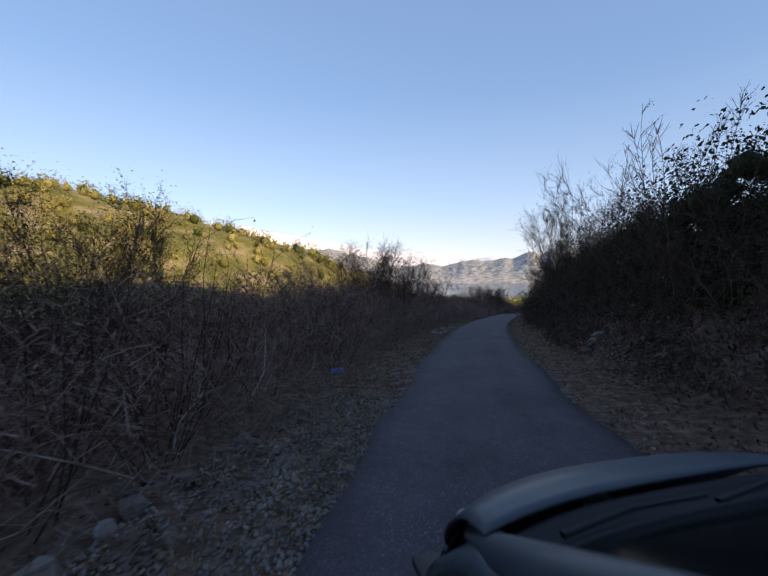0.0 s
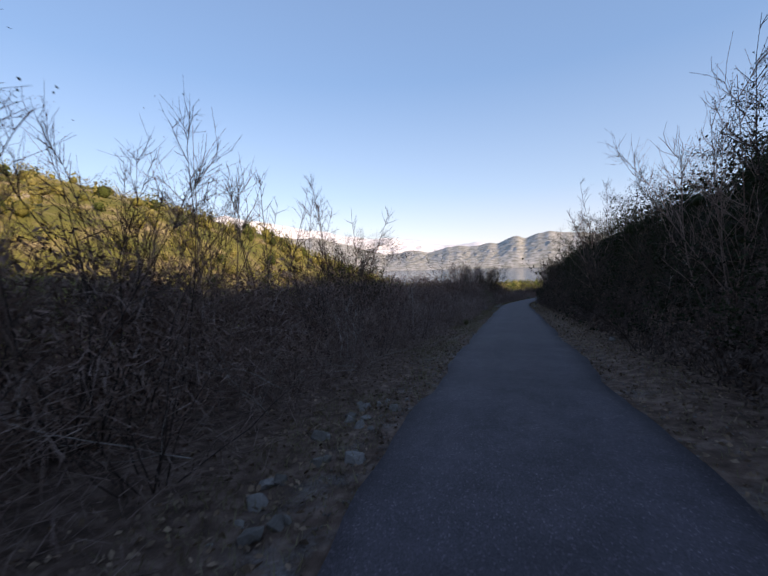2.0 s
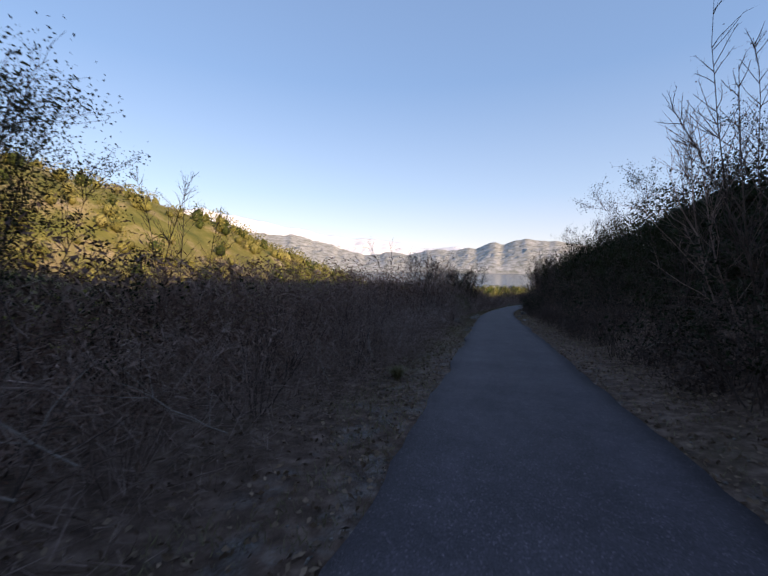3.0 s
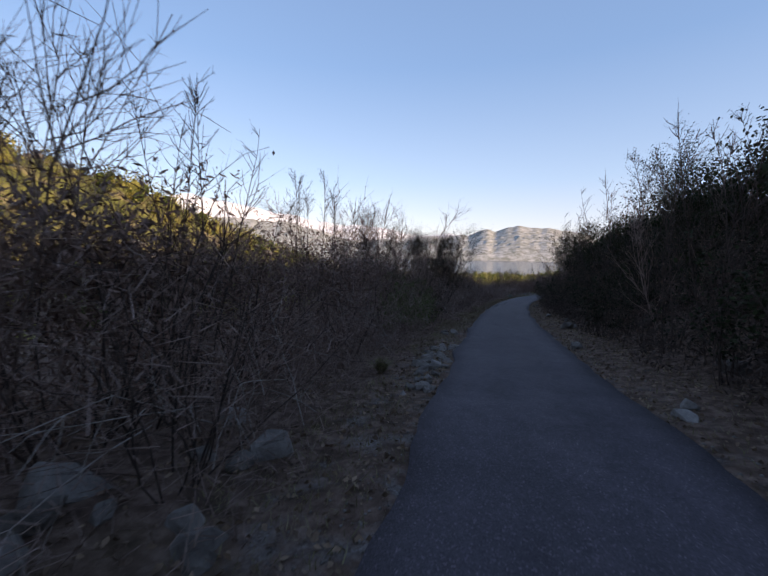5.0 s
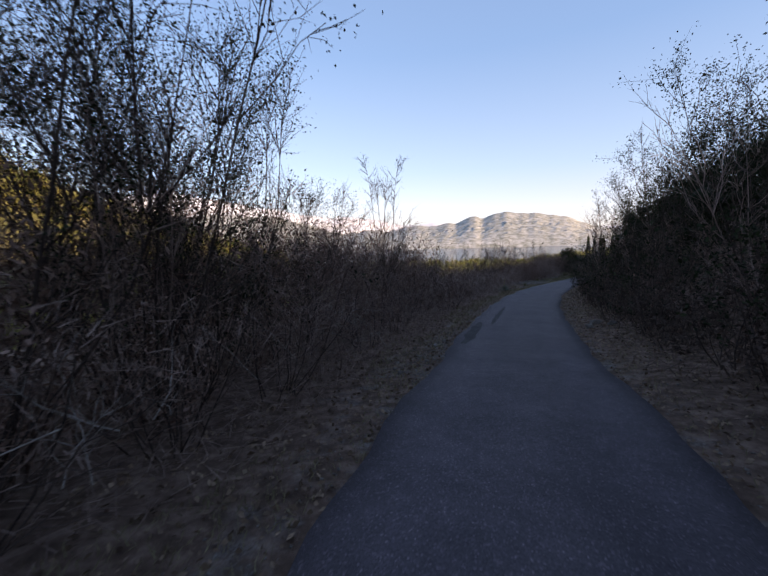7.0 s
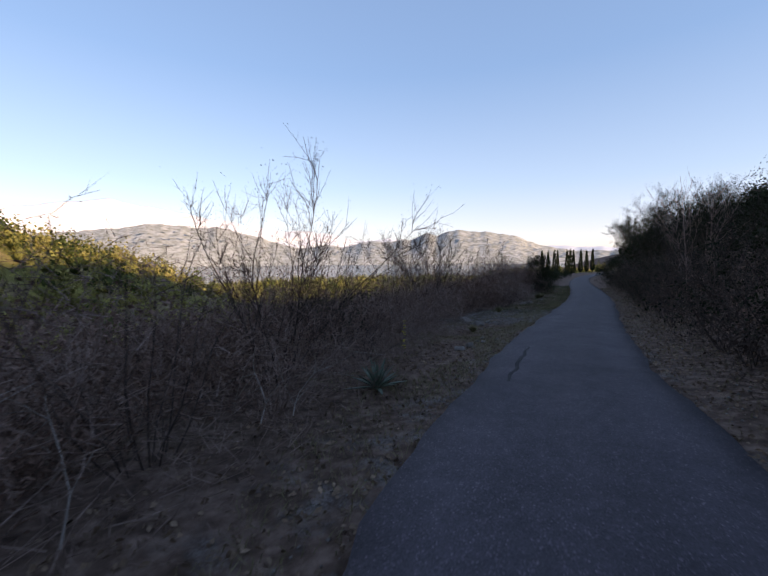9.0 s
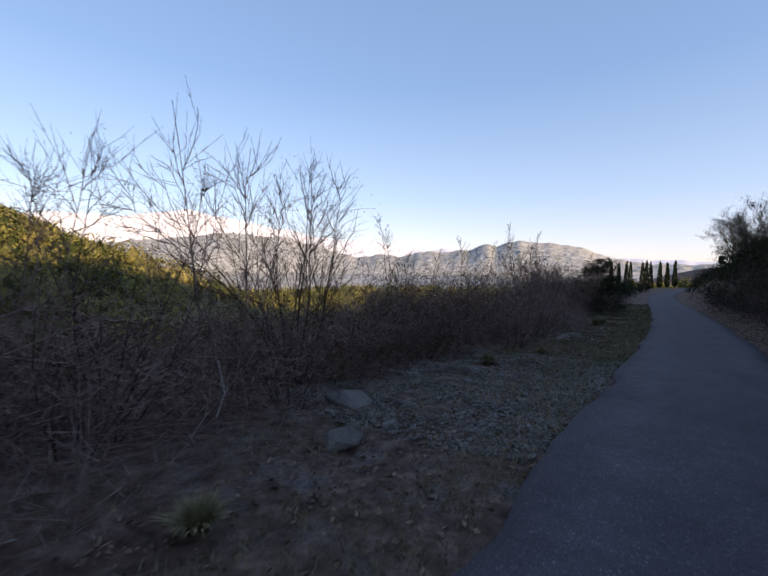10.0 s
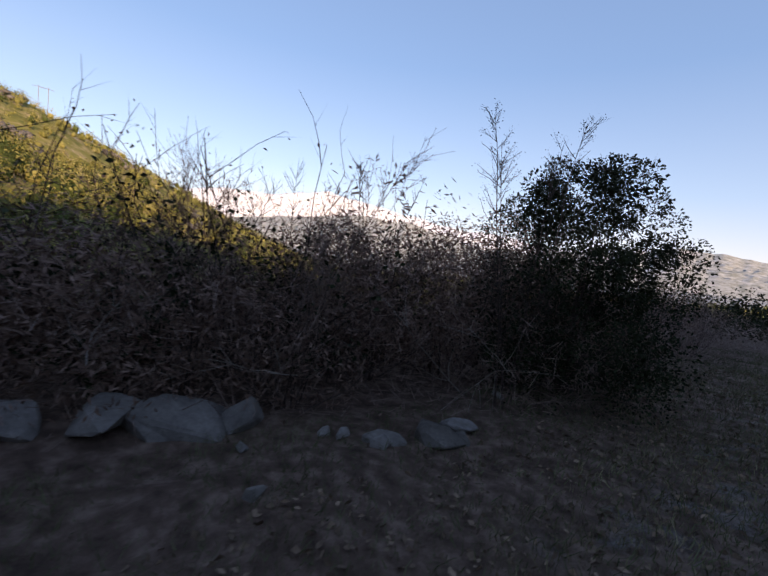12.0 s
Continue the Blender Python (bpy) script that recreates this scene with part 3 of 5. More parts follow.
def blades(name, label, s, u, low, high, seed, material, flat=False):
    """Grass blades, or with flat the fallen leaves of the litter."""
    r = np.random.default_rng(seed)
    n = len(s)
    p = spot(s, u)
    p[:, 2] += 0.015 if flat else -0.01
    d = r.normal(size=(n, 3)) * np.array((0.5, 0.5, 0.12)) + np.array((0, 0, 0.08 if flat else 1.0))
    d *= (r.uniform(low, high, n) / np.linalg.norm(d, axis=1))[:, None]
    w = np.cross(d, r.normal(size=(n, 3)))
    w *= ((0.3 * np.linalg.norm(d, axis=1) if flat else r.uniform(0.0022, 0.005, n)) / np.linalg.norm(w, axis=1))[:, None]
    if flat:
        v = np.stack([p - w * 0.1, p + d * 0.5 + w, p + d, p + d * 0.5 - w], 1).reshape(-1, 3)
        v[1::4, 2] += 0.012
        k = np.arange(n)[:, None] * 4
        f = np.concatenate([k + np.array((0, 1, 2)), k + np.array((0, 2, 3))])
    else:
        mid, tip = p + d * 0.55, p + d + r.normal(size=(n, 3)) * np.array((0.03, 0.03, 0.01))
        v = np.stack([p - w, p + w, mid + w * 0.7, mid - w * 0.7, tip], 1).reshape(-1, 3)
        k = np.arange(n)[:, None] * 5
        f = np.concatenate([k + np.array((0, 1, 2)), k + np.array((0, 2, 3)), k + np.array((3, 2, 4))])
    tagged(new(name, mesh_of(name, v, f, material)), label, "grass" if not flat else "litter", kind="stuff")


def pebbles(name, label, s, u, low, high, seed, at=None):
    """Loose angular gravel."""
    r = np.random.default_rng(seed)
    n = len(s) if at is None else len(at)
    base = np.array([(1, 0, 0), (-1, 0.1, 0), (0, 1, 0.1), (0.1, -1, 0), (0.1, 0, 0.8), (0, 0.1, -0.8)])
    size = r.uniform(low, high, n) ** 1.0
    pts = base[None] * (size[:, None] * r.uniform(0.5, 1.2, (n, 6)))[:, :, None]
    ang = r.uniform(0, 6.283, n)
    c, k = np.cos(ang)[:, None], np.sin(ang)[:, None]
    x, y = pts[:, :, 0] * c - pts[:, :, 1] * k, pts[:, :, 0] * k + pts[:, :, 1] * c
    v = np.stack([x, y, pts[:, :, 2]], -1) + (spot(s, u) if at is None else at)[:, None, :] + np.array((0, 0, 1)) * (size * 0.25)[:, None, None]
    f = np.array([(0, 2, 4), (2, 1, 4), (1, 3, 4), (3, 0, 4), (2, 0, 5), (1, 2, 5), (3, 1, 5), (0, 3, 5)])
    f = (np.arange(n)[:, None, None] * 6 + f[None]).reshape(-1, 3)
    tagged(new(name, mesh_of(name, v.reshape(-1, 3), f, STONE)), label, "gravel", kind="stuff")


def rock_mesh(rng, name="rock"):
    """An angular lump of about one metre: the hull of scattered points, edges worn off."""
    bm = bmesh.new()
    for _ in range(17):
        d = unit(rng.normal(size=3))
        bm.verts.new(d * rng.uniform(0.34, 0.58))
    hull = bmesh.ops.convex_hull(bm, input=bm.verts)
    bmesh.ops.delete(bm, geom=[g for g in hull["geom_interior"] if isinstance(g, bmesh.types.BMVert)], context="VERTS")
    bmesh.ops.bevel(bm, geom=list(bm.edges), offset=0.028, segments=1, affect="EDGES")
    bmesh.ops.triangulate(bm, faces=list(bm.faces))
    for p in bm.verts:
        p.co += Vector(rng.normal(size=3) * 0.008)
    me = bpy.data.meshes.new(name)
    bm.to_mesh(me)
    bm.free()
    me.materials.append(STONE)
    return me


def clear(templates):
    for ob in templates:
        for o in (*ob.children_recursive, ob):
            bpy.data.objects.remove(o)


build_ground()
build_road()
build_lake()
build_range("mountain_ridge", "scrubby grey limestone ridge across the lake", RIDGE,
            [(-75, 1.6), (-62, 2.4), (-52, 1.8), (-44, 3.2), (-38, 3.9), (-32, 4.9), (-28, 4.5), (-25, 4.6), (-20, 3.4), (-15, 1.9), (-11, 2.4), (-8, 2.1), (-4.5, 3.0), (-2, 2.6), (-0.2, 3.2), (1.5, 3.0), (3.4, 4.0), (4.8, 3.6), (6.6, 4.1), (8.4, 4.35), (10, 4.0), (12.5, 3.85), (15, 3.4), (17, 2.6), (20, 1.6), (24, 1.1), (40, 1.5)], 2900, 3900, LAKE - 2, 3, 11.0)
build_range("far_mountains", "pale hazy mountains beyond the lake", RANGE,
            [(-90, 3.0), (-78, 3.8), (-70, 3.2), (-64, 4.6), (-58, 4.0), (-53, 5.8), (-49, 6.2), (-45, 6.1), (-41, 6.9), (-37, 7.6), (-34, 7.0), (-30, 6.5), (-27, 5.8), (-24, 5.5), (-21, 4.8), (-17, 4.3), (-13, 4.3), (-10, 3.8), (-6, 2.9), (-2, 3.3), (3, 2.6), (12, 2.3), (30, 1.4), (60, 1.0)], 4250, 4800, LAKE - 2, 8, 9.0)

rng = np.random.default_rng(5)
bushes = [plant("bare_bush", bush_geo(rng, height=h, spread=sp, twigs=4, leaves=200, leaf_size=0.034), b, DRY_LEAF, lab, "bush", "roadside bushes")
          for h, sp, b, lab in ((2.3, 0.8, BARK, "bare grey-brown twiggy bush with withered leaves"), (2.0, 0.85, BARK, "low spreading bare bush of tangled twigs"), (2.3, 0.6, BARK_DARK, "tall dark bare bush with thin stems"), (2.2, 0.9, BARK_DARK, "dense dark bramble bush with few brown leaves"))]
thorns = [plant("thorn_bush", bush_geo(rng, height=h, spread=0.8, leaves=260, leaf_size=0.036), BARK_DARK, DRY_LEAF, lab, "bush", "hillside bushes")
          for h, lab in ((2.4, "dark bare thorny bush on the bank"), (1.9, "low tangled dark thorn bush"))]
evergreens = [plant("evergreen_shrub", bush_geo(rng, stems=14, height=h, spread=sp, twigs=4, ends=1, leaves=1050, leaf_size=0.06), BARK_DARK, EVERGREEN, lab, "shrub", "evergreen shrubs")
              for h, sp, lab in ((2.5, 0.5, "dark evergreen shrub with small glossy leaves"), (2.1, 0.6, "rounded dark green evergreen shrub"))]
oaks = [plant("evergreen_tree", tree_geo(rng, stems=7, leaves=12000, leaf_size=0.035, spread=0.4, crown=1.0, fine=6, ends=0, limbs=12), BARK_DARK, EVERGREEN, "dark dense evergreen tree with small leaves", "tree", "evergreen trees")]
domes = [plant("evergreen_tree", dense_tree_geo(rng, radius=1.95, leaves=46000, leaf_size=0.066, lobes=150), BARK_DARK, EVERGREEN, "full rounded dark evergreen tree above the brush", "tree", "evergreen trees")]
feathers = [plant("fine_leaved_tree", tree_geo(rng, stems=6, leaves=5200, leaf_size=0.027, spread=0.35, fine=7, ends=1, limbs=12), BARK_DARK, EVERGREEN, "feathery small tree with fine grey-green leaves", "tree", "small roadside trees")]
limes = [plant("green_shrub", bush_geo(rng, stems=14, height=2.2, spread=0.9, twigs=8, ends=1, leaves=2000, leaf_size=0.055), BARK, GREEN_LEAF, "light green leafy shrub on the verge", "shrub", "green shrubs")]
saplings = [plant("sapling", sapling_geo(rng, stems=n, leaves=lv, leaf_size=0.022), BARK_DARK, lm, lab, "sapling", "bare saplings")
            for n, lv, lm, lab in ((2, 60, DRY_LEAF, "slender bare sapling with upright twigs"), (3, 60, DRY_LEAF, "group of thin bare saplings"), (2, 420, EVERGREEN, "thin sapling with sparse small leaves"))]
trees = [plant("bare_tree", tree_geo(rng, stems=n, leaves=lv, spread=sp, leaf_size=0.021, fine=7, ends=3, limbs=13), b, lm, lab, "tree", "small roadside trees")
         for n, lv, sp, b, lm, lab in ((4, 0, 0.55, BARK, DRY_LEAF, "small bare spreading tree with fine twigs"), (3, 300, 0.35, BARK_DARK, DRY_LEAF, "upright small tree with few withered leaves"), (5, 1500, 0.5, BARK_DARK, EVERGREEN, "small dark tree with sparse leaves"))]

S0, S1 = -6.0, 168.0


def front(s):
    """How far from the road's middle the brush begins, on the valley side."""
    return 2.9 + 0.4 * wave(s, 0, 4.0, 1.0) + 1.2 * smooth(118, 124, s) * (1 - smooth(170, 180, s)) + 1.5 * smooth(128, 130.5, s) * (1 - smooth(135.5, 137.5, s)) + 1.7 * smooth(146, 149, s) * (1 - smooth(151, 156, s))


def foot(s):
    """Where the bushes on the cut bank begin."""
    return 3.15 - 0.55 * smooth(8, 30, s) - 0.5 * smooth(35, 50, s) + 0.4 * smooth(60, 70, s) - 0.4 * smooth(80, 95, s) + 0.2 * wave(s, 5, 4.0, 3.0)


def tall(s):
    """How high the brush grows along the way."""
    return 1.55 - 0.3 * smooth(30, 38, s) * (1 - smooth(58, 66, s)) + 0.2 * smooth(55, 75, s) - 0.45 * smooth(105, 121, s) + 0.35 * smooth(146, 149, s) * (1 - smooth(152, 156, s)) + 0.25 * smooth(129, 133, s) * (1 - smooth(138, 141, s)) + 0.1 * wave(s, 3, 3.5, 2.0)


s = S0
while s < S1:
    for row, gap in enumerate((0.0, 1.4)):
        if row == 0 and 74.5 < s < 81.0:
            continue
        put(bushes[rng.integers(4)], s + rng.uniform(-0.6, 0.6), -float(front(s)) - gap - rng.uniform(0.7, 1.3), rng.uniform(0.85, 1.1) * (0.6 + 0.3 * row) * float(tall(s)), rng=rng)
    s += rng.uniform(1.4, 2.0)
s = S0
while s < S1:
    for row, gap in enumerate((0.0, 1.6)):
        t = evergreens[rng.integers(2)] if rng.random() < 0.5 else thorns[rng.integers(2)]
        put(t, s + rng.uniform(-0.6, 0.6), float(foot(s)) + gap + rng.uniform(0.7, 1.4), rng.uniform(0.95, 1.25), rng=rng)
    s += rng.uniform(1.6, 2.3)

stand(trees[2], [(4.0, -6.0, 4.0), (83.8, -6.4, 3.4), (118.2, -5.0, 4.2), (130.2, -6.5, 4.8), (151.8, -8.0, 2.9)], rng, 4.5)
stand(trees[1], [(21.0, -4.5, 4.2), (21.8, -5.0, 4.7), (118.0, -5.0, 3.6), (127.0, -7.0, 3.8), (130.5, -7.0, 4.3), (129.8, -6.5, 4.4), (134.8, -7.0, 2.6), (152.5, -8.0, 2.8)], rng, 4.6)
stand(saplings[2], [(72.7, -6.0, 5.3), (73.0, -6.1, 4.9), (74.2, -6.0, 5.8), (59.5, -4.5, 3.7), (135.5, -8.0, 4.3), (154.8, -4.5, 4.2)], rng, 4.5)
stand(saplings[0], [(15.0, -9.0, 4.5), (25.8, -6.5, 4.6), (28.8, -7.0, 5.3), (34.2, -8.0, 5.9), (36.0, -8.0, 6.0), (33.8, -4.5, 3.8), (34.0, -5.0, 3.8), (34.8, -5.5, 4.1), (36.0, -6.0, 4.3), (36.5, -5.0, 5.3), (36.8, -5.5, 3.8), (59.5, -6.0, 8.6), (47.0, -9.0, 4.7), (60.2, -5.0, 4.0), (61.0, -5.0, 4.3), (81.8, -6.5, 7.3), (85.8, -6.0, 5.9), (86.2, -6.2, 4.9), (100.0, -6.0, 4.2), (119.0, -5.5, 3.2), (120.5, -6.0, 3.1), (121.0, -5.9, 3.2), (121.3, -6.0, 3.3), (136.8, -8.0, 3.6)], rng, 4.5)
stand(saplings[0], [(152.8, -8.0, 3.6), (150.5, -8.0, 3.4), (151.5, -8.0, 3.4)], rng, 4.5)
stand(trees[0], [(21.0, -9.0, 5.3), (22.8, -5.5, 4.6), (24.2, -6.0, 5.0), (65.2, -5.5, 6.6), (64.4, -5.4, 6.4), (85.6, -6.2, 4.7), (90.0, -6.0, 5.1), (94.2, -6.5, 5.4), (135.6, -7.6, 3.6), (125.8, -7.5, 2.8), (144.8, -7.0, 4.4), (146.2, -7.5, 4.8), (143.0, -7.0, 3.9), (155.0, -8.0, 3.2)], rng, 4.5)
stand(saplings[1], [(26.8, -6.5, 4.6), (30.2, -7.0, 4.6), (47.0, -10.0, 6.1), (63.5, -5.5, 4.9), (75.5, -6.0, 4.6), (83.8, -6.4, 4.0), (96.0, -5.0, 3.9), (96.5, -5.0, 4.3), (97.5, -5.5, 4.3), (144.5, -9.0, 4.3), (134.0, -8.0, 2.7), (154.5, -8.0, 3.9)], rng, 4.5)
stand(evergreens[0], [(83.0, -4.0, 2.9), (105.0, -6.0, 3.0), (121.2, -5.5, 2.0), (172.0, -6.5, 3.4), (155.5, -8.0, 3.2)], rng, 2.7)
stand(oaks[0], [(39.2, -6.5, 3.4)], rng, 4.5, 1.25)
stand(domes[0], [(156.7, -4.65, 3.85)], rng, 4.5, 1.5)
stand(feathers[0], [(5.2, -6.4, 4.1), (4.2, -5.6, 3.2), (6.6, -6.8, 3.8), (79.0, -5.5, 4.8), (81.0, -6.0, 4.9), (80.0, -6.6, 4.6), (91.5, -5.0, 6.6), (93.2, -5.5, 6.3), (92.3, -6.0, 6.4)], rng, 4.5, 1.6)
stand(trees[0], [(97.4, -5.0, 4.2), (98.4, -5.2, 4.4), (99.6, -5.4, 4.5), (101.0, -5.4, 4.5), (79.0, -7.0, 7.0), (77.4, -6.2, 6.2), (82.0, -6.2, 7.8), (85.0, -7.0, 6.8), (128.4, -6.2, 4.8), (125.6, -6.2, 4.3), (143.8, -5.5, 3.6), (144.4, -5.6, 3.8), (145.8, -6.0, 3.9), (151.5, -6.0, 3.6)], rng, 4.5, 1.7)
stand(saplings[2], [(37.8, -6.0, 6.1), (99.5, -4.4, 5.6), (101.0, -4.5, 6.3), (138.8, -7.1, 3.9), (145.2, -7.0, 5.2), (147.8, -7.0, 5.0), (155.2, -4.7, 4.1)], rng, 4.5, 1.5)
stand(oaks[0], [(40.5, -7.0, 4.6), (97.2, -7.0, 5.0)], rng, 4.5, 1.3)
stand(evergreens[0], [(152.0, -7.4, 2.9), (155.0, -7.5, 3.2), (153.6, -8.0, 2.8)], rng, 2.7)
stand(saplings[1], [(10.0, 4.5, 6.6), (11.5, 4.5, 6.8), (10.8, 4.8, 6.2), (46.2, 4.5, 7.8)], rng, 4.5, 1.5)
stand(oaks[0], [(98.5, 5.0, 7.6), (109.2, 4.8, 7.0), (74.2, 4.8, 6.0)], rng, 4.5, 1.4)
stand(feathers[0], [(16.0, -6.2, 4.0), (19.2, -6.1, 5.0), (20.4, -6.0, 5.2), (21.3, -6.1, 5.6), (23.6, -7.0, 4.6), (25.6, -6.0, 5.1), (22.6, -4.9, 5.0), (4.6, -6.2, 3.3), (7.0, -7.0, 3.5), (31.0, -6.4, 3.9), (89.6, -5.0, 6.2), (91.5, -5.4, 6.8), (93.0, -5.6, 6.2)], rng, 4.5, 1.5)
stand(limes[0], [(77.4, -3.8, 1.9), (78.7, -3.8, 2.0), (76.6, -4.3, 2.2), (79.8, -4.1, 2.2), (78.2, -4.7, 2.5), (77.2, -5.2, 2.7)], rng, 2.4)
stand(trees[2], [(12.0, 4.5, 6.4), (10.2, 4.8, 5.6), (38.2, 4.2, 4.5), (66.8, 4.2, 5.4), (83.2, 4.2, 5.6)], rng, 4.5)
stand(feathers[0], [(21.2, 4.2, 7.4), (22.4, 4.6, 7.6), (27.0, 4.6, 7.6)], rng, 4.5, 1.6)
stand(saplings[2], [(20.2, 4.2, 8.5), (20.9, 4.4, 8.0), (25.0, 4.3, 7.2), (15.5, 4.2, 7.1), (114.8, 4.0, 9.8)], rng, 4.5)
stand(oaks[0], [(14.2, 5.4, 5.3), (26.0, 5.2, 6.1), (9.0, 5.0, 5.4), (27.5, 5.6, 4.6), (4.0, 5.4, 5.6), (-1.0, 5.6, 5.6), (20.0, 5.0, 5.6), (33.0, 5.2, 5.8), (40.0, 5.0, 5.8), (45.5, 5.4, 6.0), (57.5, 5.0, 6.0), (69.5, 5.2, 6.2), (75.0, 5.0, 5.8), (86.0, 5.0, 6.0), (91.5, 5.2, 6.0), (97.0, 5.0, 6.0), (119.0, 5.8, 5.6), (51.5, 5.2, 6.3), (63.8, 5.2, 7.2), (80.8, 4.8, 5.4), (103.0, 4.8, 7.4), (112.5, 4.8, 5.8), (137.2, 5.6, 6.3), (159.5, 7.0, 6.9)], rng, 4.5, 1.25)
stand(saplings[0], [(18.0, 3.8, 6.8), (49.5, 4.2, 7.4), (45.0, 3.8, 6.4), (108.5, 3.5, 6.8)], rng, 4.5)
stand(saplings[1], [(32.5, 4.2, 6.1), (82.5, 4.9, 7.9), (71.2, 4.2, 5.6), (87.5, 4.2, 6.9), (105.2, 4.8, 9.0), (158.2, 6.3, 7.2)], rng, 4.5)
stand(trees[0], [(35.2, 4.2, 6.7), (46.2, 4.2, 7.3), (94.8, 3.8, 5.7), (133.0, 4.2, 10.0), (108.8, 3.8, 5.5)], rng, 4.5)

stand(oaks[0], [(129, 6.8, 5.2), (134, 6.5, 5.4), (138, 5.6, 7.0), (141, 5.4, 7.6), (144.5, 5.4, 8.0), (149, 5.4, 8.2), (154, 6.0, 8.6), (158, 6.2, 8.8), (163, 6.4, 9.0), (168, 6.6, 9.2), (174, 6.8, 9.6), (180, 7.2, 10.0), (187, 7.6, 10.4), (194, 8.0, 10.8)], rng, 4.5, 1.9)
stand(trees[0], [(27.8, -5.0, 3.8), (30.8, -5.8, 5.2), (36.2, 5.0, 6.7), (74.0, 3.8, 5.0), (91.2, -5.0, 5.1), (98.2, -6.0, 4.0), (103.8, 4.2, 4.4), (144.0, -5.5, 3.2), (144.2, -5.8, 3.7), (145.2, -6.0, 3.7)], rng, 4.5)
stand(trees[1], [(20.0, -6.2, 5.3), (21.6, -6.0, 5.5), (25.9, -6.1, 5.2), (23.6, 4.4, 7.2), (28.2, -5.2, 4.2), (29.8, -5.5, 5.1)], rng, 4.6)
stand(saplings[1], [(33.8, -6.5, 5.2), (67.2, -5.3, 4.6), (67.8, -5.5, 5.0), (79.8, -7.0, 6.0), (81.0, 4.2, 6.8), (75.2, 3.8, 6.3), (73.0, 3.6, 5.7), (71.5, 3.5, 5.5), (70.2, 3.4, 5.1), (96.5, -6.0, 4.0)], rng, 4.5)
stand(saplings[0], [(36.8, -7.0, 5.9), (146.2, -6.2, 3.9)], rng, 4.5)
stand(evergreens[1], [(42.8, -7.0, 3.9), (94.5, -5.5, 3.9), (114.2, 4.2, 5.8), (150.2, -7.0, 2.7), (153.2, -7.0, 2.5), (165.2, -6.0, 4.1)], rng, 2.3)

# thicket behind the front rows
def scatter(n, s0, s1, u0, u1, seed):
    r = np.random.default_rng(seed)
    return spot(r.uniform(s0, s1, n), r.uniform(u0, u1, n))


def raised(p, low, high, seed):
    return p + np.random.default_rng(seed).uniform(low, high, len(p))[:, None] * np.array((0, 0, 1.0))


clumps("thicket", "brown tangled thicket on the valley slope", "brush", scatter(600, -5, 190, -26, -8, 1), 1.2, 60, 0.14, DRY_LEAF, 2)
_low = np.concatenate([scatter(800, -5, 118, -8.0, -4.3, 61), scatter(300, 118, 172, -9.5, -5.6, 62)])
_high = np.concatenate([scatter(190, -5, 30, -7.5, -4.6, 64), scatter(80, 30, 57, -8.0, -4.8, 65), raised(scatter(220, 56, 106, -8.0, -4.5, 68), 0.2, 0.8, 69), raised(scatter(30, 134, 139, -9.0, -5.6, 66), 0.0, 0.6, 70), raised(scatter(20, 148, 152, -9.0, -6.0, 78), -0.4, 0.0, 79)])
_near = np.concatenate([_low, raised(_high, 0.8, 1.3, 67)])
clumps("near_thicket", "brown opaque thicket of fine twigs and withered leaves", "brush", _near[_near[:, 1] < 108], 0.95, 180, 0.105, DRY_LEAF, 63, slim=0.26)
_core = np.concatenate([raised(scatter(70, -8, 12, -9.0, -5.2, 81), 0.1, 1.0, 82), raised(scatter(80, 12, 28, -9.0, -5.0, 110), 0.3, 1.5, 111), raised(scatter(120, 28, 57, -9.0, -5.4, 88), 0.2, 1.25, 89), raised(scatter(290, 56, 106, -9.0, -4.9, 90), 0.3, 1.75, 99), raised(scatter(60, 105, 114, -8.5, -4.9, 100), 0.2, 1.2, 101), raised(scatter(90, 112, 128.5, -9.5, -5.4, 83), -0.3, 0.45, 84), raised(scatter(36, 128.5, 134, -9.0, -5.6, 104), -0.25, 0.4, 105), raised(scatter(40, 134, 139.5, -9.5, -5.6, 106), -0.1, 0.9, 107), raised(scatter(40, 139.5, 147, -9.5, -5.8, 85), -0.45, 0.1, 86), raised(scatter(42, 147, 152.5, -9.5, -5.9, 108), -0.1, 0.6, 109), raised(scatter(110, 152.3, 161, -8.0, -5.0, 102), 0.3, 1.45, 103), raised(scatter(80, 160, 178, -10.0, -5.6, 112), -0.1, 0.6, 113)])
_core = _core + np.array((0, 0, 0.3))
clumps("verge_thicket", "fine brown brush along the wide verge", "brush", np.concatenate([_near[_near[:, 1] >= 108], _core[_core[:, 1] >= 108]]), 0.9, 400, 0.085, DRY_LEAF, 114, 0.75, 0.26)
clumps("inner_thicket", "dark brown heart of the roadside thicket", "brush", _core[_core[:, 1] < 108], 1.15, 310, 0.135, DRY_LEAF, 87, 0.75, 0.26)
# low brush; its dark bark colour also stands in for the bank's deep shade
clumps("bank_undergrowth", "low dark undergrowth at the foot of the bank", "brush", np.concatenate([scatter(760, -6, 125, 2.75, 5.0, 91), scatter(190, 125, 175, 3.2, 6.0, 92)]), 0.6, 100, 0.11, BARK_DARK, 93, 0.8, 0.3)
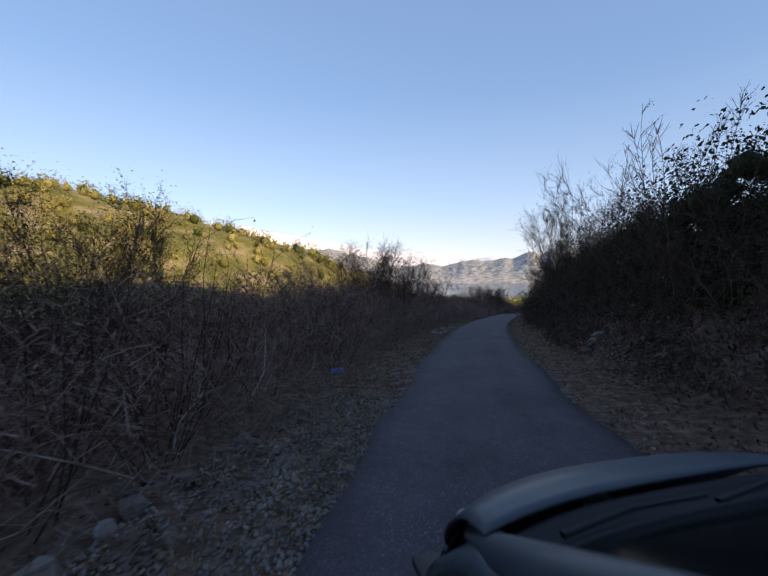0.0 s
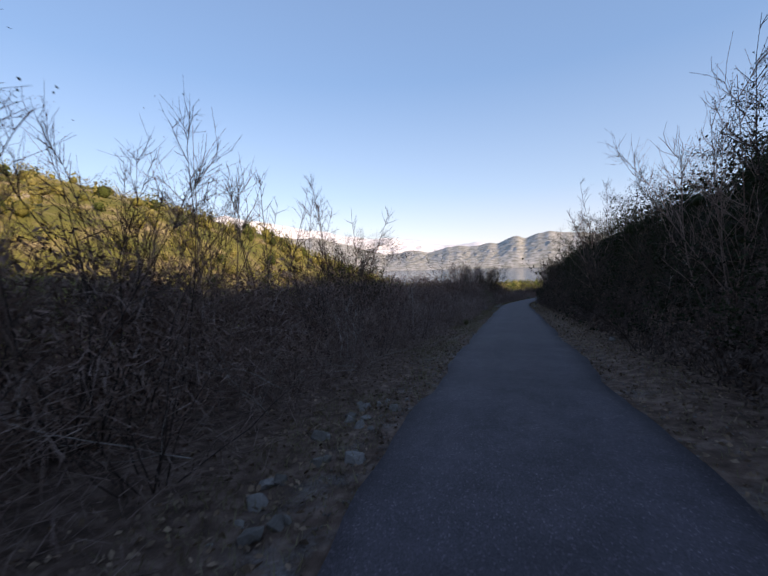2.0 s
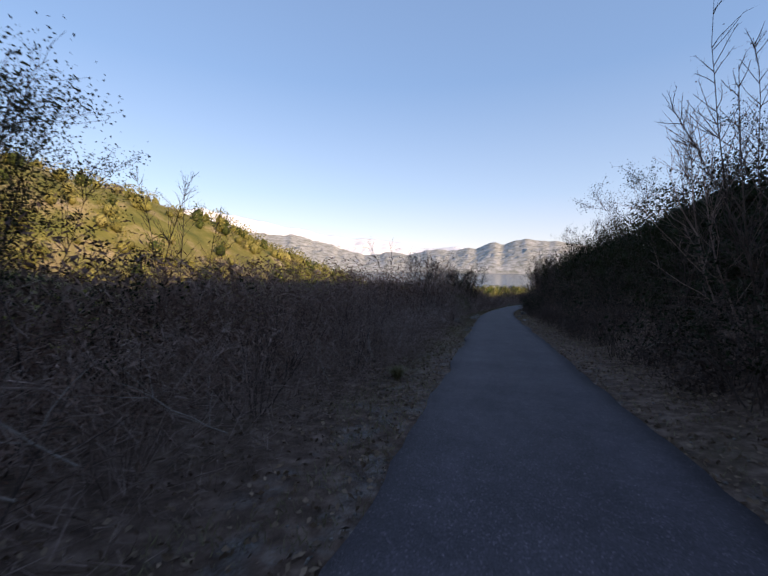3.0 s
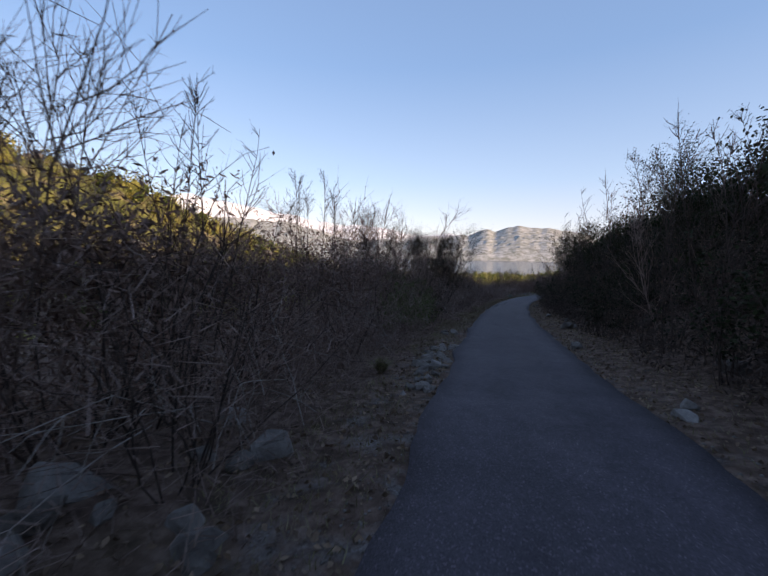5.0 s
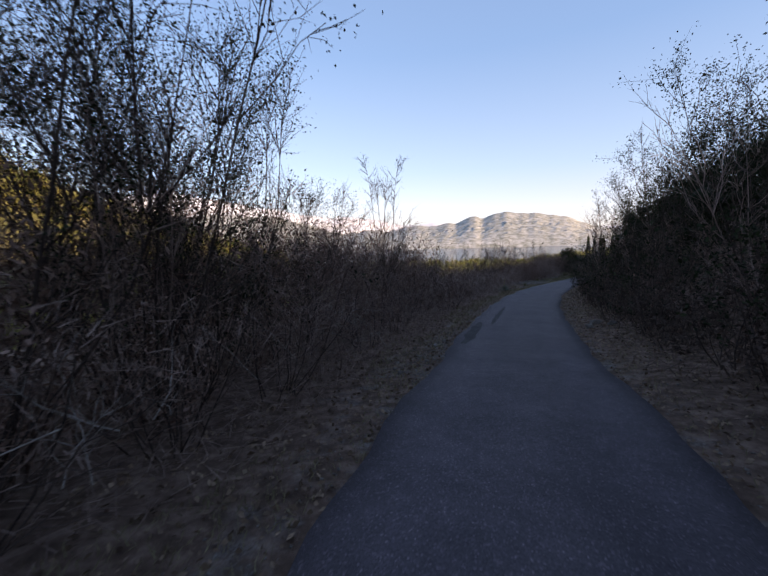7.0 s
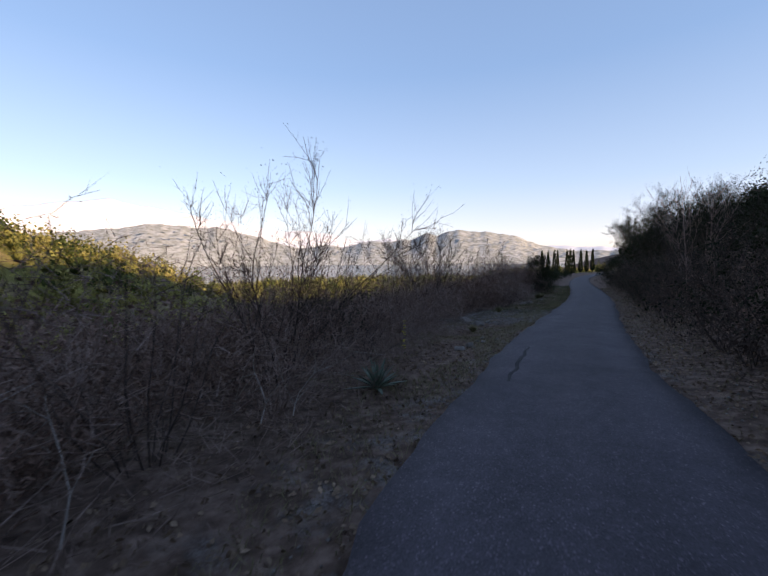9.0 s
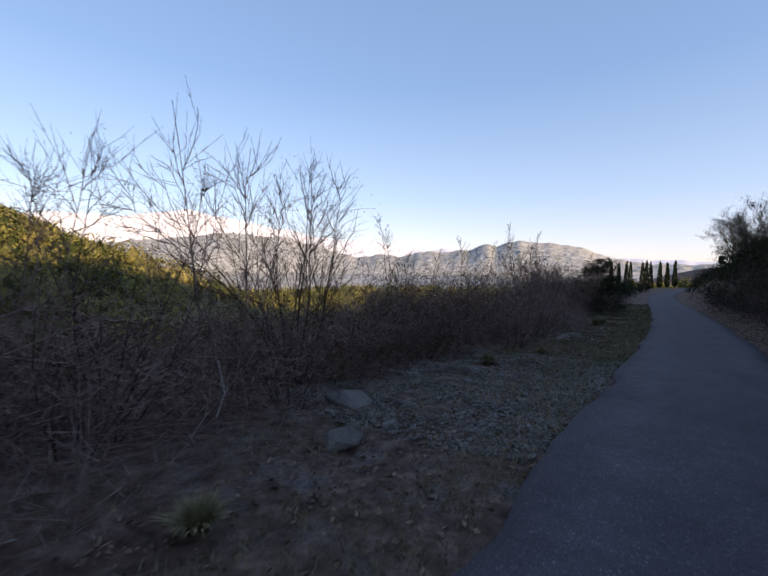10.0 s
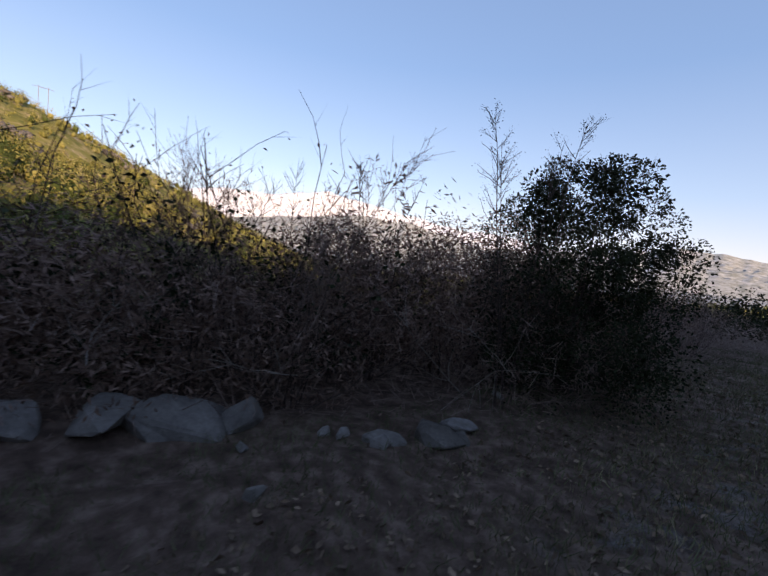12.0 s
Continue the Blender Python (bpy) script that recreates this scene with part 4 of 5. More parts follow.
clumps("far_roadside_brush", "dark brush on both sides of the farther road", "brush", np.concatenate([raised(scatter(110, 170, 225, -8.5, -3.4, 94), 0.0, 1.0, 95), raised(scatter(110, 170, 225, 3.2, 9.0, 96), 0.0, 1.4, 97)]), 1.1, 80, 0.14, EVERGREEN, 98, 0.9)
clumps("bank_thicket", "dark dense evergreen thicket on the cut bank", "scrub", np.concatenate([scatter(330, -8, 125, 4.6, 9.0, 71), raised(scatter(900, -8, 125, 5.0, 11.0, 72), 0.8, 3.0, 73), raised(scatter(260, 125, 200, 6.0, 12.0, 74), 0.3, 3.2, 75)]), 1.15, 130, 0.092, EVERGREEN, 76, 0.9, heart=0.28)
clumps("hillside_scrub", "dark evergreen scrub on the shaded hillside", "scrub", scatter(1000, -20, 240, 8, 55, 3), 2.1, 66, 0.27, EVERGREEN, 4, heart=0.4)
r = np.random.default_rng(6)
_x, _y = r.uniform(-400, 0, 4600), r.uniform(45, 400, 4600)
_z, _u = land(_x, _y)
_keep = (_u < -38) & (_z > LAKE + 1)
_x2, _y2 = r.uniform(-170, -25, 900), r.uniform(140, 250, 900)
_z2, _u2 = land(_x2, _y2)
_k2 = (_u2 < -34) & (_z2 > -12)
_all = np.concatenate([np.stack([_x, _y, _z], 1)[_keep], np.stack([_x2, _y2, _z2], 1)[_k2]])
_kind = wave(_all[:, 0], _all[:, 1], 11.0, 2.0) + 0.8 * r.normal(size=len(_all))
clumps("hillside_woods", "yellow-green autumn woods on the sunny hill", "trees", _all[(_kind > -0.55) & (_kind < 0.95)], 2.2, 46, 0.48, HILL_LEAF, 7, 1.15, heart=0.5)
clumps("hillside_evergreens", "dark green evergreen trees scattered over the sunny hill", "trees", _all[_kind >= 0.95], 2.1, 62, 0.42, HILL_DARK, 47, 1.25, heart=0.55)
clumps("hillside_bare_trees", "tan leafless scrub on the sunny hill", "trees", _all[_kind <= -0.55], 1.7, 46, 0.48, HILL_BARE, 48, 1.2, slim=0.35)
clumps("valley_trees", "sunlit yellow-green trees below the road", "trees", np.concatenate([scatter(200, 170, 330, -95, -34, 8), scatter(130, 60, 165, -75, -34, 9)]), 1.7, 60, 0.3, HILL_LEAF, 10, 1.1, heart=0.5)
# the flat wooded land between the road's end and the lake
r = np.random.default_rng(29)
_x, _y = r.uniform(-110, 150, 900), r.uniform(290, 520, 900)
_z, _u = land(_x, _y)
_keep = (_u < -14) & (_z > LAKE - 0.5)
_near = np.stack([_x, _y, _z], 1)[_keep]
clumps("lakeside_woods", "low sunlit olive and yellow woods by the lake", "trees", _near[::2], 3.2, 60, 0.6, HILL_LEAF, 30, 0.95, heart=0.5)
clumps("lakeside_evergreens", "dark green trees among the lakeside woods", "trees", _near[1::3], 3.0, 60, 0.6, HILL_DARK, 31, 1.05, heart=0.55)
r = np.random.default_rng(12)
n = 110000
_s = r.uniform(-5, 172, n)
_deep = r.uniform(0, 1, n) ** 1.1
_s = np.where((_s > 76.0) & (_s < 80.6), _s - 30.0, _s)
twig_tangle("bare_brushwood", "dense tangle of bare grey-brown twigs beside the road", _s, -front(_s) - _deep * 4.2 + 0.2, (0.85 + 0.95 * np.minimum(_deep * 1.6, 1)) * tall(_s), 13, BARK)
n = 36000
_s = r.uniform(-5, 172, n)
twig_tangle("bank_brushwood", "dense dark twigs on the cut bank", _s, foot(_s) + r.uniform(0, 1, n) ** 1.2 * 3.5, 2.6 + 0.5 * wave(_s, 7, 4.0, 2.0), 14, BARK_DARK)

# the verges: grass, fallen leaves, gravel
n = 52000
_s = np.concatenate([r.uniform(-3, 165, n), r.uniform(118, 142, 16000)])
_u = np.concatenate([-1.5 - r.uniform(0, 1, n) ** 0.8 * 1.6, -1.6 - r.uniform(0, 1, 16000) * 3.4])
_keep = wave(_s, _u * 3, 2.0, 3.0) > -0.25
blades("verge_grass", "dry olive grass along the verge", _s[_keep], _u[_keep], 0.04, 0.17, 15, GRASS)
_s = r.uniform(134, 172, 42000)
blades("green_verge", "dark green grass on the wide verge", _s, -1.55 - r.uniform(0, 1, 42000) * 3.6, 0.05, 0.17, 24, GREEN_GRASS)
_s = r.uniform(-3, 165, 16000)
blades("bank_grass", "dry grass at the foot of the bank", _s, 1.55 + r.uniform(0, 1, 16000) * 1.6, 0.04, 0.15, 16, GRASS)
_s = r.uniform(-3, 165, 90000)
blades("leaf_litter", "fallen brown leaves on the verges", _s, np.where(r.random(90000) < 0.5, -1.55 - r.uniform(0, 1, 90000) * 2.4, 1.5 + r.uniform(0, 1, 90000) * 2.8), 0.03, 0.085, 17, LITTER, True)
_s = np.concatenate([r.uniform(-2, 140, 6000), r.uniform(129.5, 136.5, 5000), r.uniform(0, 7, 2500), r.uniform(93, 100, 1500)])
_u = np.concatenate([-1.35 - np.abs(r.normal(size=6000)) * 0.45, -1.5 - r.uniform(0, 1, 5000) ** 1.2 * 2.9, -1.4 - r.uniform(0, 1, 2500) * 1.3, -1.4 - r.uniform(0, 1, 1500) * 0.8])
_keep = wave(_s, _u * 2, 1.6, 8.0) > -0.2
pebbles("verge_gravel", "loose grey limestone gravel on the verge", _s[_keep], _u[_keep], 0.006, 0.024, 18)
_s = r.uniform(129, 136.5, 15000)
pebbles("turnout_gravel", "pale coarse gravel on the wide verge", _s, -1.6 - r.uniform(0, 1, 15000) * 4.6, 0.01, 0.045, 26)
_s = r.uniform(0, 7, 5000)
pebbles("wayside_gravel", "pale coarse gravel spilled beside the road", _s, -1.45 - r.uniform(0, 1, 5000) ** 1.3 * 1.7, 0.01, 0.04, 33)
_s = r.uniform(-2, 165, 2600)
pebbles("bank_stones", "scattered pale stones at the foot of the bank", _s, 1.45 + np.abs(r.normal(size=2600)) * 0.6, 0.008, 0.032, 19)

r = np.random.default_rng(27)
_x, _y = r.uniform(-330, -30, 4200), r.uniform(120, 300, 4200)
_z, _u = land(_x, _y)
_keep = (_u < -45) & (_z > -8) & (wave(_x, _y, 16.0, 6.0) > 0.42)
pebbles("hillside_rocks", "pale limestone outcrops on the sunny hill", None, None, 0.7, 2.3, 28, np.stack([_x, _y, _z + 0.9], 1)[_keep])

# ---- stones that can be told apart ----
rng = np.random.default_rng(31)
rocks = [rock_mesh(rng) for _ in range(6)]


def rock(s, u, size, label="grey weathered limestone rock on the verge", flat=0.75):
    ob = tagged(new("rock", rocks[rng.integers(6)]), label, "rock", "limestone rocks")
    p = spot(s, u)
    ob.matrix_basis = Matrix.Translation(p + np.array((0, 0, size * flat * 0.1))) @ Euler((rng.uniform(-0.3, 0.3), rng.uniform(-0.3, 0.3), rng.uniform(0, 6.28))).to_matrix().to_4x4() @ Matrix.Diagonal((size * rng.uniform(0.8, 1.3), size, size * flat, 1))


for s0, s1, u0, u1, count, low, high in ((63.5, 66, -2.5, -4.0, 7, 0.22, 0.46), (20.3, 25.5, -1.75, -2.8, 46, 0.12, 0.34), (27.3, 31.0, -1.75, -2.6, 26, 0.1, 0.24), (68.5, 74.0, -1.6, -2.3, 48, 0.12, 0.36), (94.0, 97.5, -1.7, -2.5, 16, 0.06, 0.16), (57, 60, -1.6, -2.0, 9, 0.1, 0.25), (121.5, 125, -2.0, -2.7, 9, 0.12, 0.3), (151, 156, -4.0, -4.9, 9, 0.15, 0.35)):
    for _ in range(count):
        rock(rng.uniform(s0, s1), rng.uniform(u1, u0), rng.uniform(low, high), "pale limestone rock in the roadside heap")
for s, u, size in ((2.0, -3.2, 0.3), (2.5, -3.2, 0.26), (2.8, -3.2, 0.3), (4.5, -3.2, 0.3), (13.5, 3.7, 0.7), (13.9, 3.9, 0.6), (14.8, 3.5, 0.5), (9.8, 3.5, 0.35), (12.9, 3.3, 0.4), (38.5, 2.8, 0.3), (80.2, 2.4, 0.65), (80.6, 2.7, 0.5), (83.5, 2.9, 0.5), (68.5, 1.9, 0.35), (68.9, 2.1, 0.3), (70.8, 3.6, 0.6), (77.2, -2.0, 0.45), (76.9, -2.3, 0.3), (77.5, -2.4, 0.35), (66.0, -3.0, 0.62), (66.8, -4.0, 0.5), (64.8, -4.1, 0.7), (64.4, -3.9, 0.5), (141.5, -3.8, 0.5), (141.8, -3.7, 0.35), (146.2, -3.5, 0.42), (147.9, -3.5, 0.3), (129.8, -4.8, 0.7), (74.8, 1.8, 0.35), (75.3, 1.9, 0.4), (87.6, 2.4, 0.45), (100.2, 1.95, 0.3), (100.8, 2.2, 0.4), (100.5, 2.6, 0.3), (128.4, -3.7, 0.6), (129.2, -3.5, 0.35), (131.8, -2.2, 0.16), (131.5, -2.5, 0.18), (132.2, -2.35, 0.14), (141.2, -3.1, 0.25)):
    rock(s, u, size)
for s, u, size in ((149.4, -6.0, 0.9), (150.1, -5.8, 0.8), (150.8, -5.6, 1.15), (151.3, -5.5, 0.8), (148.7, -6.0, 0.7), (153.2, -4.3, 0.6), (153.7, -4.4, 0.45), (152.6, -4.5, 0.5), (141.7, -4.2, 0.62), (141.4, -4.3, 0.4), (142.1, -4.15, 0.35)):
    rock(s, u, size, "grey limestone ledge at the brush edge", 0.5)

clear(bushes + domes + feathers + thorns + oaks + evergreens + limes + saplings + trees)


def tar_patch(s0, s1, u0, u1, seed):
    """A dark repair in the asphalt, with a ragged outline."""
    n, m = 22, 6
    ss = np.linspace(s0, s1, n)
    taper = np.sin(np.linspace(0.15, 3.0, n)) ** 0.5
    mid, half = (u0 + u1) / 2 + 0.05 * wave(ss, seed, 0.35, seed), (u1 - u0) / 2 * taper * (1 + 0.15 * wave(ss, seed, 0.4, seed))
    us = mid[:, None] + half[:, None] * np.linspace(-1, 1, m)[None]
    x, y, a, z = (np.interp(ss, ROAD_S, c)[:, None] for c in (ROAD_X, ROAD_Y, ROAD_A, ROAD_Z))
    zz = z + 0.03 * (1 - (us / HALF) ** 2) + 0.012 * wave(x + us / HALF, y, 1.6, 2.0) + 0.006
    zz[:, 0] -= 0.03
    zz[:, -1] -= 0.03
    v = np.stack([x + us * np.cos(a), y - us * np.sin(a), zz], -1)
    tagged(new("tar_patch", mesh_of("tar_patch", v.reshape(-1, 3), grid_faces(n, m)[:, ::-1], TAR, True)), "dark tar repair patch on the asphalt road", "road patch", "tar patches")


for s0, s1, u0, u1, seed in ((96.6, 100.4, -1.46, -1.0, 1), (100.0, 105.5, -0.98, -0.72, 2), (119.0, 122.5, -1.0, -0.88, 3)):
    tar_patch(s0, s1, u0, u1, seed)


# ---- pale dead wood among the brush ----
rng = np.random.default_rng(41)


def dead_branch_template(length):
    g = Geo()
    pts = grow(rng, np.zeros(3), np.array((1.0, 0, 0.25)), length, 6, 0.14, 0.0)
    tube(g, pts, np.linspace(0.0075, 0.0028, 7), 5)
    root = tagged(new("dead_branch", g.mesh("dead_branch", BARK_PALE)), "pale dead branch caught in the brush", "branch", "dead branches")
    for _ in range(6):
        i = int(rng.integers(1, 6))
        g = Geo()
        tw = grow(rng, pts[i], side_way(rng, unit(pts[i + 1] - pts[i]), rng.uniform(0.4, 0.9)), rng.uniform(0.3, 0.8), 3, 0.15, 0.02)
        tube(g, tw, np.linspace(0.0045, 0.002, 4), 4)
        part("twig", g.mesh("twig", BARK_PALE), root)
    return root


dead = [dead_branch_template(x) for x in (1.2, 1.7, 2.3)]


def dead_branch(s, u, up, turn, tilt):
    copy_thing(dead[rng.integers(3)], Matrix.Translation(spot(s, u) + np.array((0, 0, up))) @ Euler((0, tilt, turn)).to_matrix().to_4x4())


for s in np.arange(0, 160, 1.6):
    dead_branch(s + rng.uniform(-1, 1), -float(front(s)) + rng.uniform(-0.7, -0.1), rng.uniform(0.1, 0.9), (math.pi / 2 + rng.uniform(0.1, 1.2) if rng.random() < 0.5 else 1.5 * math.pi - rng.uniform(0.1, 1.2)), rng.uniform(-0.6, 0.15))
for s in np.arange(2, 120, 9.0):
    dead_branch(s + rng.uniform(-2, 2), rng.uniform(2.9, 3.6), rng.uniform(0.1, 0.6), rng.uniform(-1.2, 1.2), rng.uniform(-0.7, 0.0))
for s0, u0, count in ((60.6, -3.1, 20), (73.2, -3.3, 12), (15.3, -3.3, 9), (18.5, -3.2, 6), (33.0, -3.2, 7), (89.5, -3.2, 9), (96.6, -3.4, 10), (66.0, -3.2, 7), (147.5, -4.9, 10)):
    for _ in range(count):
        dead_branch(s0 + rng.uniform(-1.0, 1.0), u0 - rng.uniform(0.0, 0.5), rng.uniform(0.05, 0.7), (math.pi / 2 + rng.uniform(0.1, 1.4) if rng.random() < 0.5 else 1.5 * math.pi - rng.uniform(0.1, 1.4)), rng.uniform(-0.6, 0.25))
clear(dead)


# ---- single plants and far things ----
def agave(s, u, size):
    root = tagged(new("agave"), "grey-green agave rosette with stiff pointed leaves", "agave")
    for k in range(26):
        a, out = k * 2.4, 0.25 + 0.75 * (k / 26)
        g = Geo()
        way = np.array((math.cos(a) * out, math.sin(a) * out, 1.15 - out))
        pts = np.array([way * t * size + np.array((0, 0, -0.12 * size * t * t * out)) for t in (0, 0.35, 0.7, 1.0)])
        side = unit(np.cross(way, (0, 0, 1)))
        up = unit(np.cross(side, way))
        w = np.array((0.05, 0.075, 0.05, 0.004)) * size
        v = np.concatenate([pts + side * w[:, None] + up * w[:, None] * 0.4, pts - up * w[:, None] * 0.25, pts - side * w[:, None] + up * w[:, None] * 0.4, pts + up * w[:, None] * 0.1])
        f = []
        for j in range(4):
            for i in range(3):
                p, q = j * 4 + i, ((j + 1) % 4) * 4 + i
                f += [(p, p + 1, q), (p + 1, q + 1, q)]
        g.add(v, f)
        part("leaf", g.mesh("leaf", AGAVE), root)
    root.location = spot(s, u)


agave(118.3, -3.0, 0.62)


def cypress(x, y, top, rng):
    z = float(land(x, y)[0])
    h = top - z
    root = tagged(new("cypress"), "narrow dark green cypress tree in the distance", "tree", "distant cypresses")
    root.location = (x, y, z)
    t = Geo()
    tube(t, [(0, 0, -0.2), (0, 0, h * 0.5), (0, 0, h * 0.9)], [0.16, 0.1, 0.03], 6)
    part("trunk", t.mesh("trunk", BARK_DARK), root)
    c = Geo()
    for _ in range(620):
        k = rng.uniform(0.06, 1.0)
        rad = 0.085 * h * (1 - k) ** 0.7 * min(1, k * 6) + 0.05
        a = rng.uniform(0, 6.28)
        q = np.array((math.cos(a) * rad, math.sin(a) * rad, k * h)) * rng.uniform(0.85, 1.08)
        leaf(c, q, np.array((math.cos(a) * 0.3, math.sin(a) * 0.3, 1.0)) + rng.normal(size=3) * 0.2, rng.uniform(0.4, 0.8), rng)
    part("crown", c.mesh("crown", CONIFER), root)


rng = np.random.default_rng(51)
for az, dist, top in ((19.3, 118, 4.6), (20.1, 122, 3.9), (20.9, 120, 4.8), (21.3, 121, 4.1), (22.5, 116, 4.3), (22.9, 118, 5.2), (23.3, 119, 4.5), (24.2, 117, 4.4), (24.9, 121, 4.0), (25.6, 118, 4.9)):
    cypress(8.9 + 1.6 * dist * math.sin(radians(az)), 117.8 + 1.6 * dist * math.cos(radians(az)), -3.3 + 0.45 * top, rng)


def pole(name, label, x, y, height, arm, rad):
    root = tagged(new(name), label, "utility pole")
    root.location = (x, y, float(land(x, y)[0]) - 0.2)
    g = Geo()
    tube(g, [(0, 0, 0), (0, 0, height * 0.5), (0, 0, height)], [rad, rad * 0.85, rad * 0.7], 8)
    part("post", g.mesh("post", BARK_DARK), root)
    g = Geo()
    tube(g, [(-arm, 0, height * 0.93), (0, 0, height * 0.93), (arm, 0, height * 0.93)], [0.06, 0.07, 0.06], 6)
    part("crossarm", g.mesh("crossarm", BARK_DARK), root)
    for k in (-0.9, 0.0, 0.9):
        g = Geo()
        tube(g, [(arm * k, 0, height * 0.93), (arm * k, 0, height * 0.93 + 0.1), (arm * k, 0, height * 0.93 + 0.28)], [0.03, 0.06, 0.04], 6)
        part("insulator", g.mesh("insulator", STONE), root)


def pylon(x, y, height):
    root = tagged(new("power_pylon"), "thin two-legged wooden power pylon on the hill", "pylon")
    root.location = (x, y, float(land(x, y)[0]) - 0.3)
    for k in (-1.8, 1.8):
        g = Geo()
        tube(g, [(k * 0.3, k, 0), (k * 0.3, k, height)], [0.16, 0.12], 6)
        part("post", g.mesh("post", BARK_PALE), root)
    g = Geo()
    tube(g, [(-1.2, -4.2, height * 0.94), (0, 0, height * 0.95), (1.2, 4.2, height * 0.94)], [0.1, 0.12, 0.1], 6)
    part("crossarm", g.mesh("crossarm", BARK_PALE), root)


pylon(21.5 - 268 * math.sin(radians(70.85)), 146.4 + 268 * math.cos(radians(70.85)), 14.0)
pole("utility_pole", "dark wooden utility pole below the road", 16.4 - 62 * math.sin(radians(32.1)), 135.1 + 62 * math.cos(radians(32.1)), 6.5, 0.7, 0.13)


# ---- the car, at the start of the way ----
def car_paint():
    m, nt, b = mat("blue_grey_paint", 0.5, 0.3, 0.4)
    nt.links.new(ramp(nt, noise_tex(nt, 6.0, 4.0), [(0.3, (0.04, 0.054, 0.068)), (0.7, (0.052, 0.068, 0.084))]), b.inputs["Base Color"])
    b.inputs["Coat Weight"].default_value = 0.12
    return m


def plain(name, colour, rough, metal=0.0, spec=0.4):
    m, nt, b = mat(name, rough, metal, spec)
    lo = tuple(c * 0.8 for c in colour)
    nt.links.new(ramp(nt, noise_tex(nt, 9.0, 4.0), [(0.3, lo), (0.7, colour)]), b.inputs["Base Color"])
    return m


PAINT = car_paint()
RUBBER, PLASTIC = plain("tyre_rubber", (0.02, 0.02, 0.02), 0.85), plain("black_plastic", (0.018, 0.018, 0.019), 0.55)
CAR_GLASS, CHROME = plain("tinted_glass", (0.006, 0.007, 0.008), 0.12, 0.0, 0.12), plain("alloy", (0.5, 0.5, 0.52), 0.3, 1.0)
LENS = plain("lamp_lens", (0.5, 0.5, 0.5), 0.15)


def sheet(rows, thick, material, name):
    """A panel from rows of points, given a thickness downwards and inwards."""
    a = np.asarray(rows, float)
    nu, nv = a.shape[:2]
    f = grid_faces(nu, nv)
    n = np.cross(np.gradient(a, axis=0).reshape(-1, 3), np.gradient(a, axis=1).reshape(-1, 3))
    n /= np.linalg.norm(n, axis=1)[:, None] + 1e-9
    top = a.reshape(-1, 3)
    low = top - n * thick
    k = nu * nv
    rim = [i * nv for i in range(nu)] + [(nu - 1) * nv + j for j in range(1, nv)] + [i * nv + nv - 1 for i in range(nu - 2, -1, -1)] + [j for j in range(nv - 2, 0, -1)]
    side = []
    for p, q in zip(rim, rim[1:] + rim[:1]):
        side += [(p, q, q + k), (p, q + k, p + k)]
    return mesh_of(name, np.concatenate([top, low]), np.concatenate([f[:, ::-1], f + k, np.array(side)]), material, True)


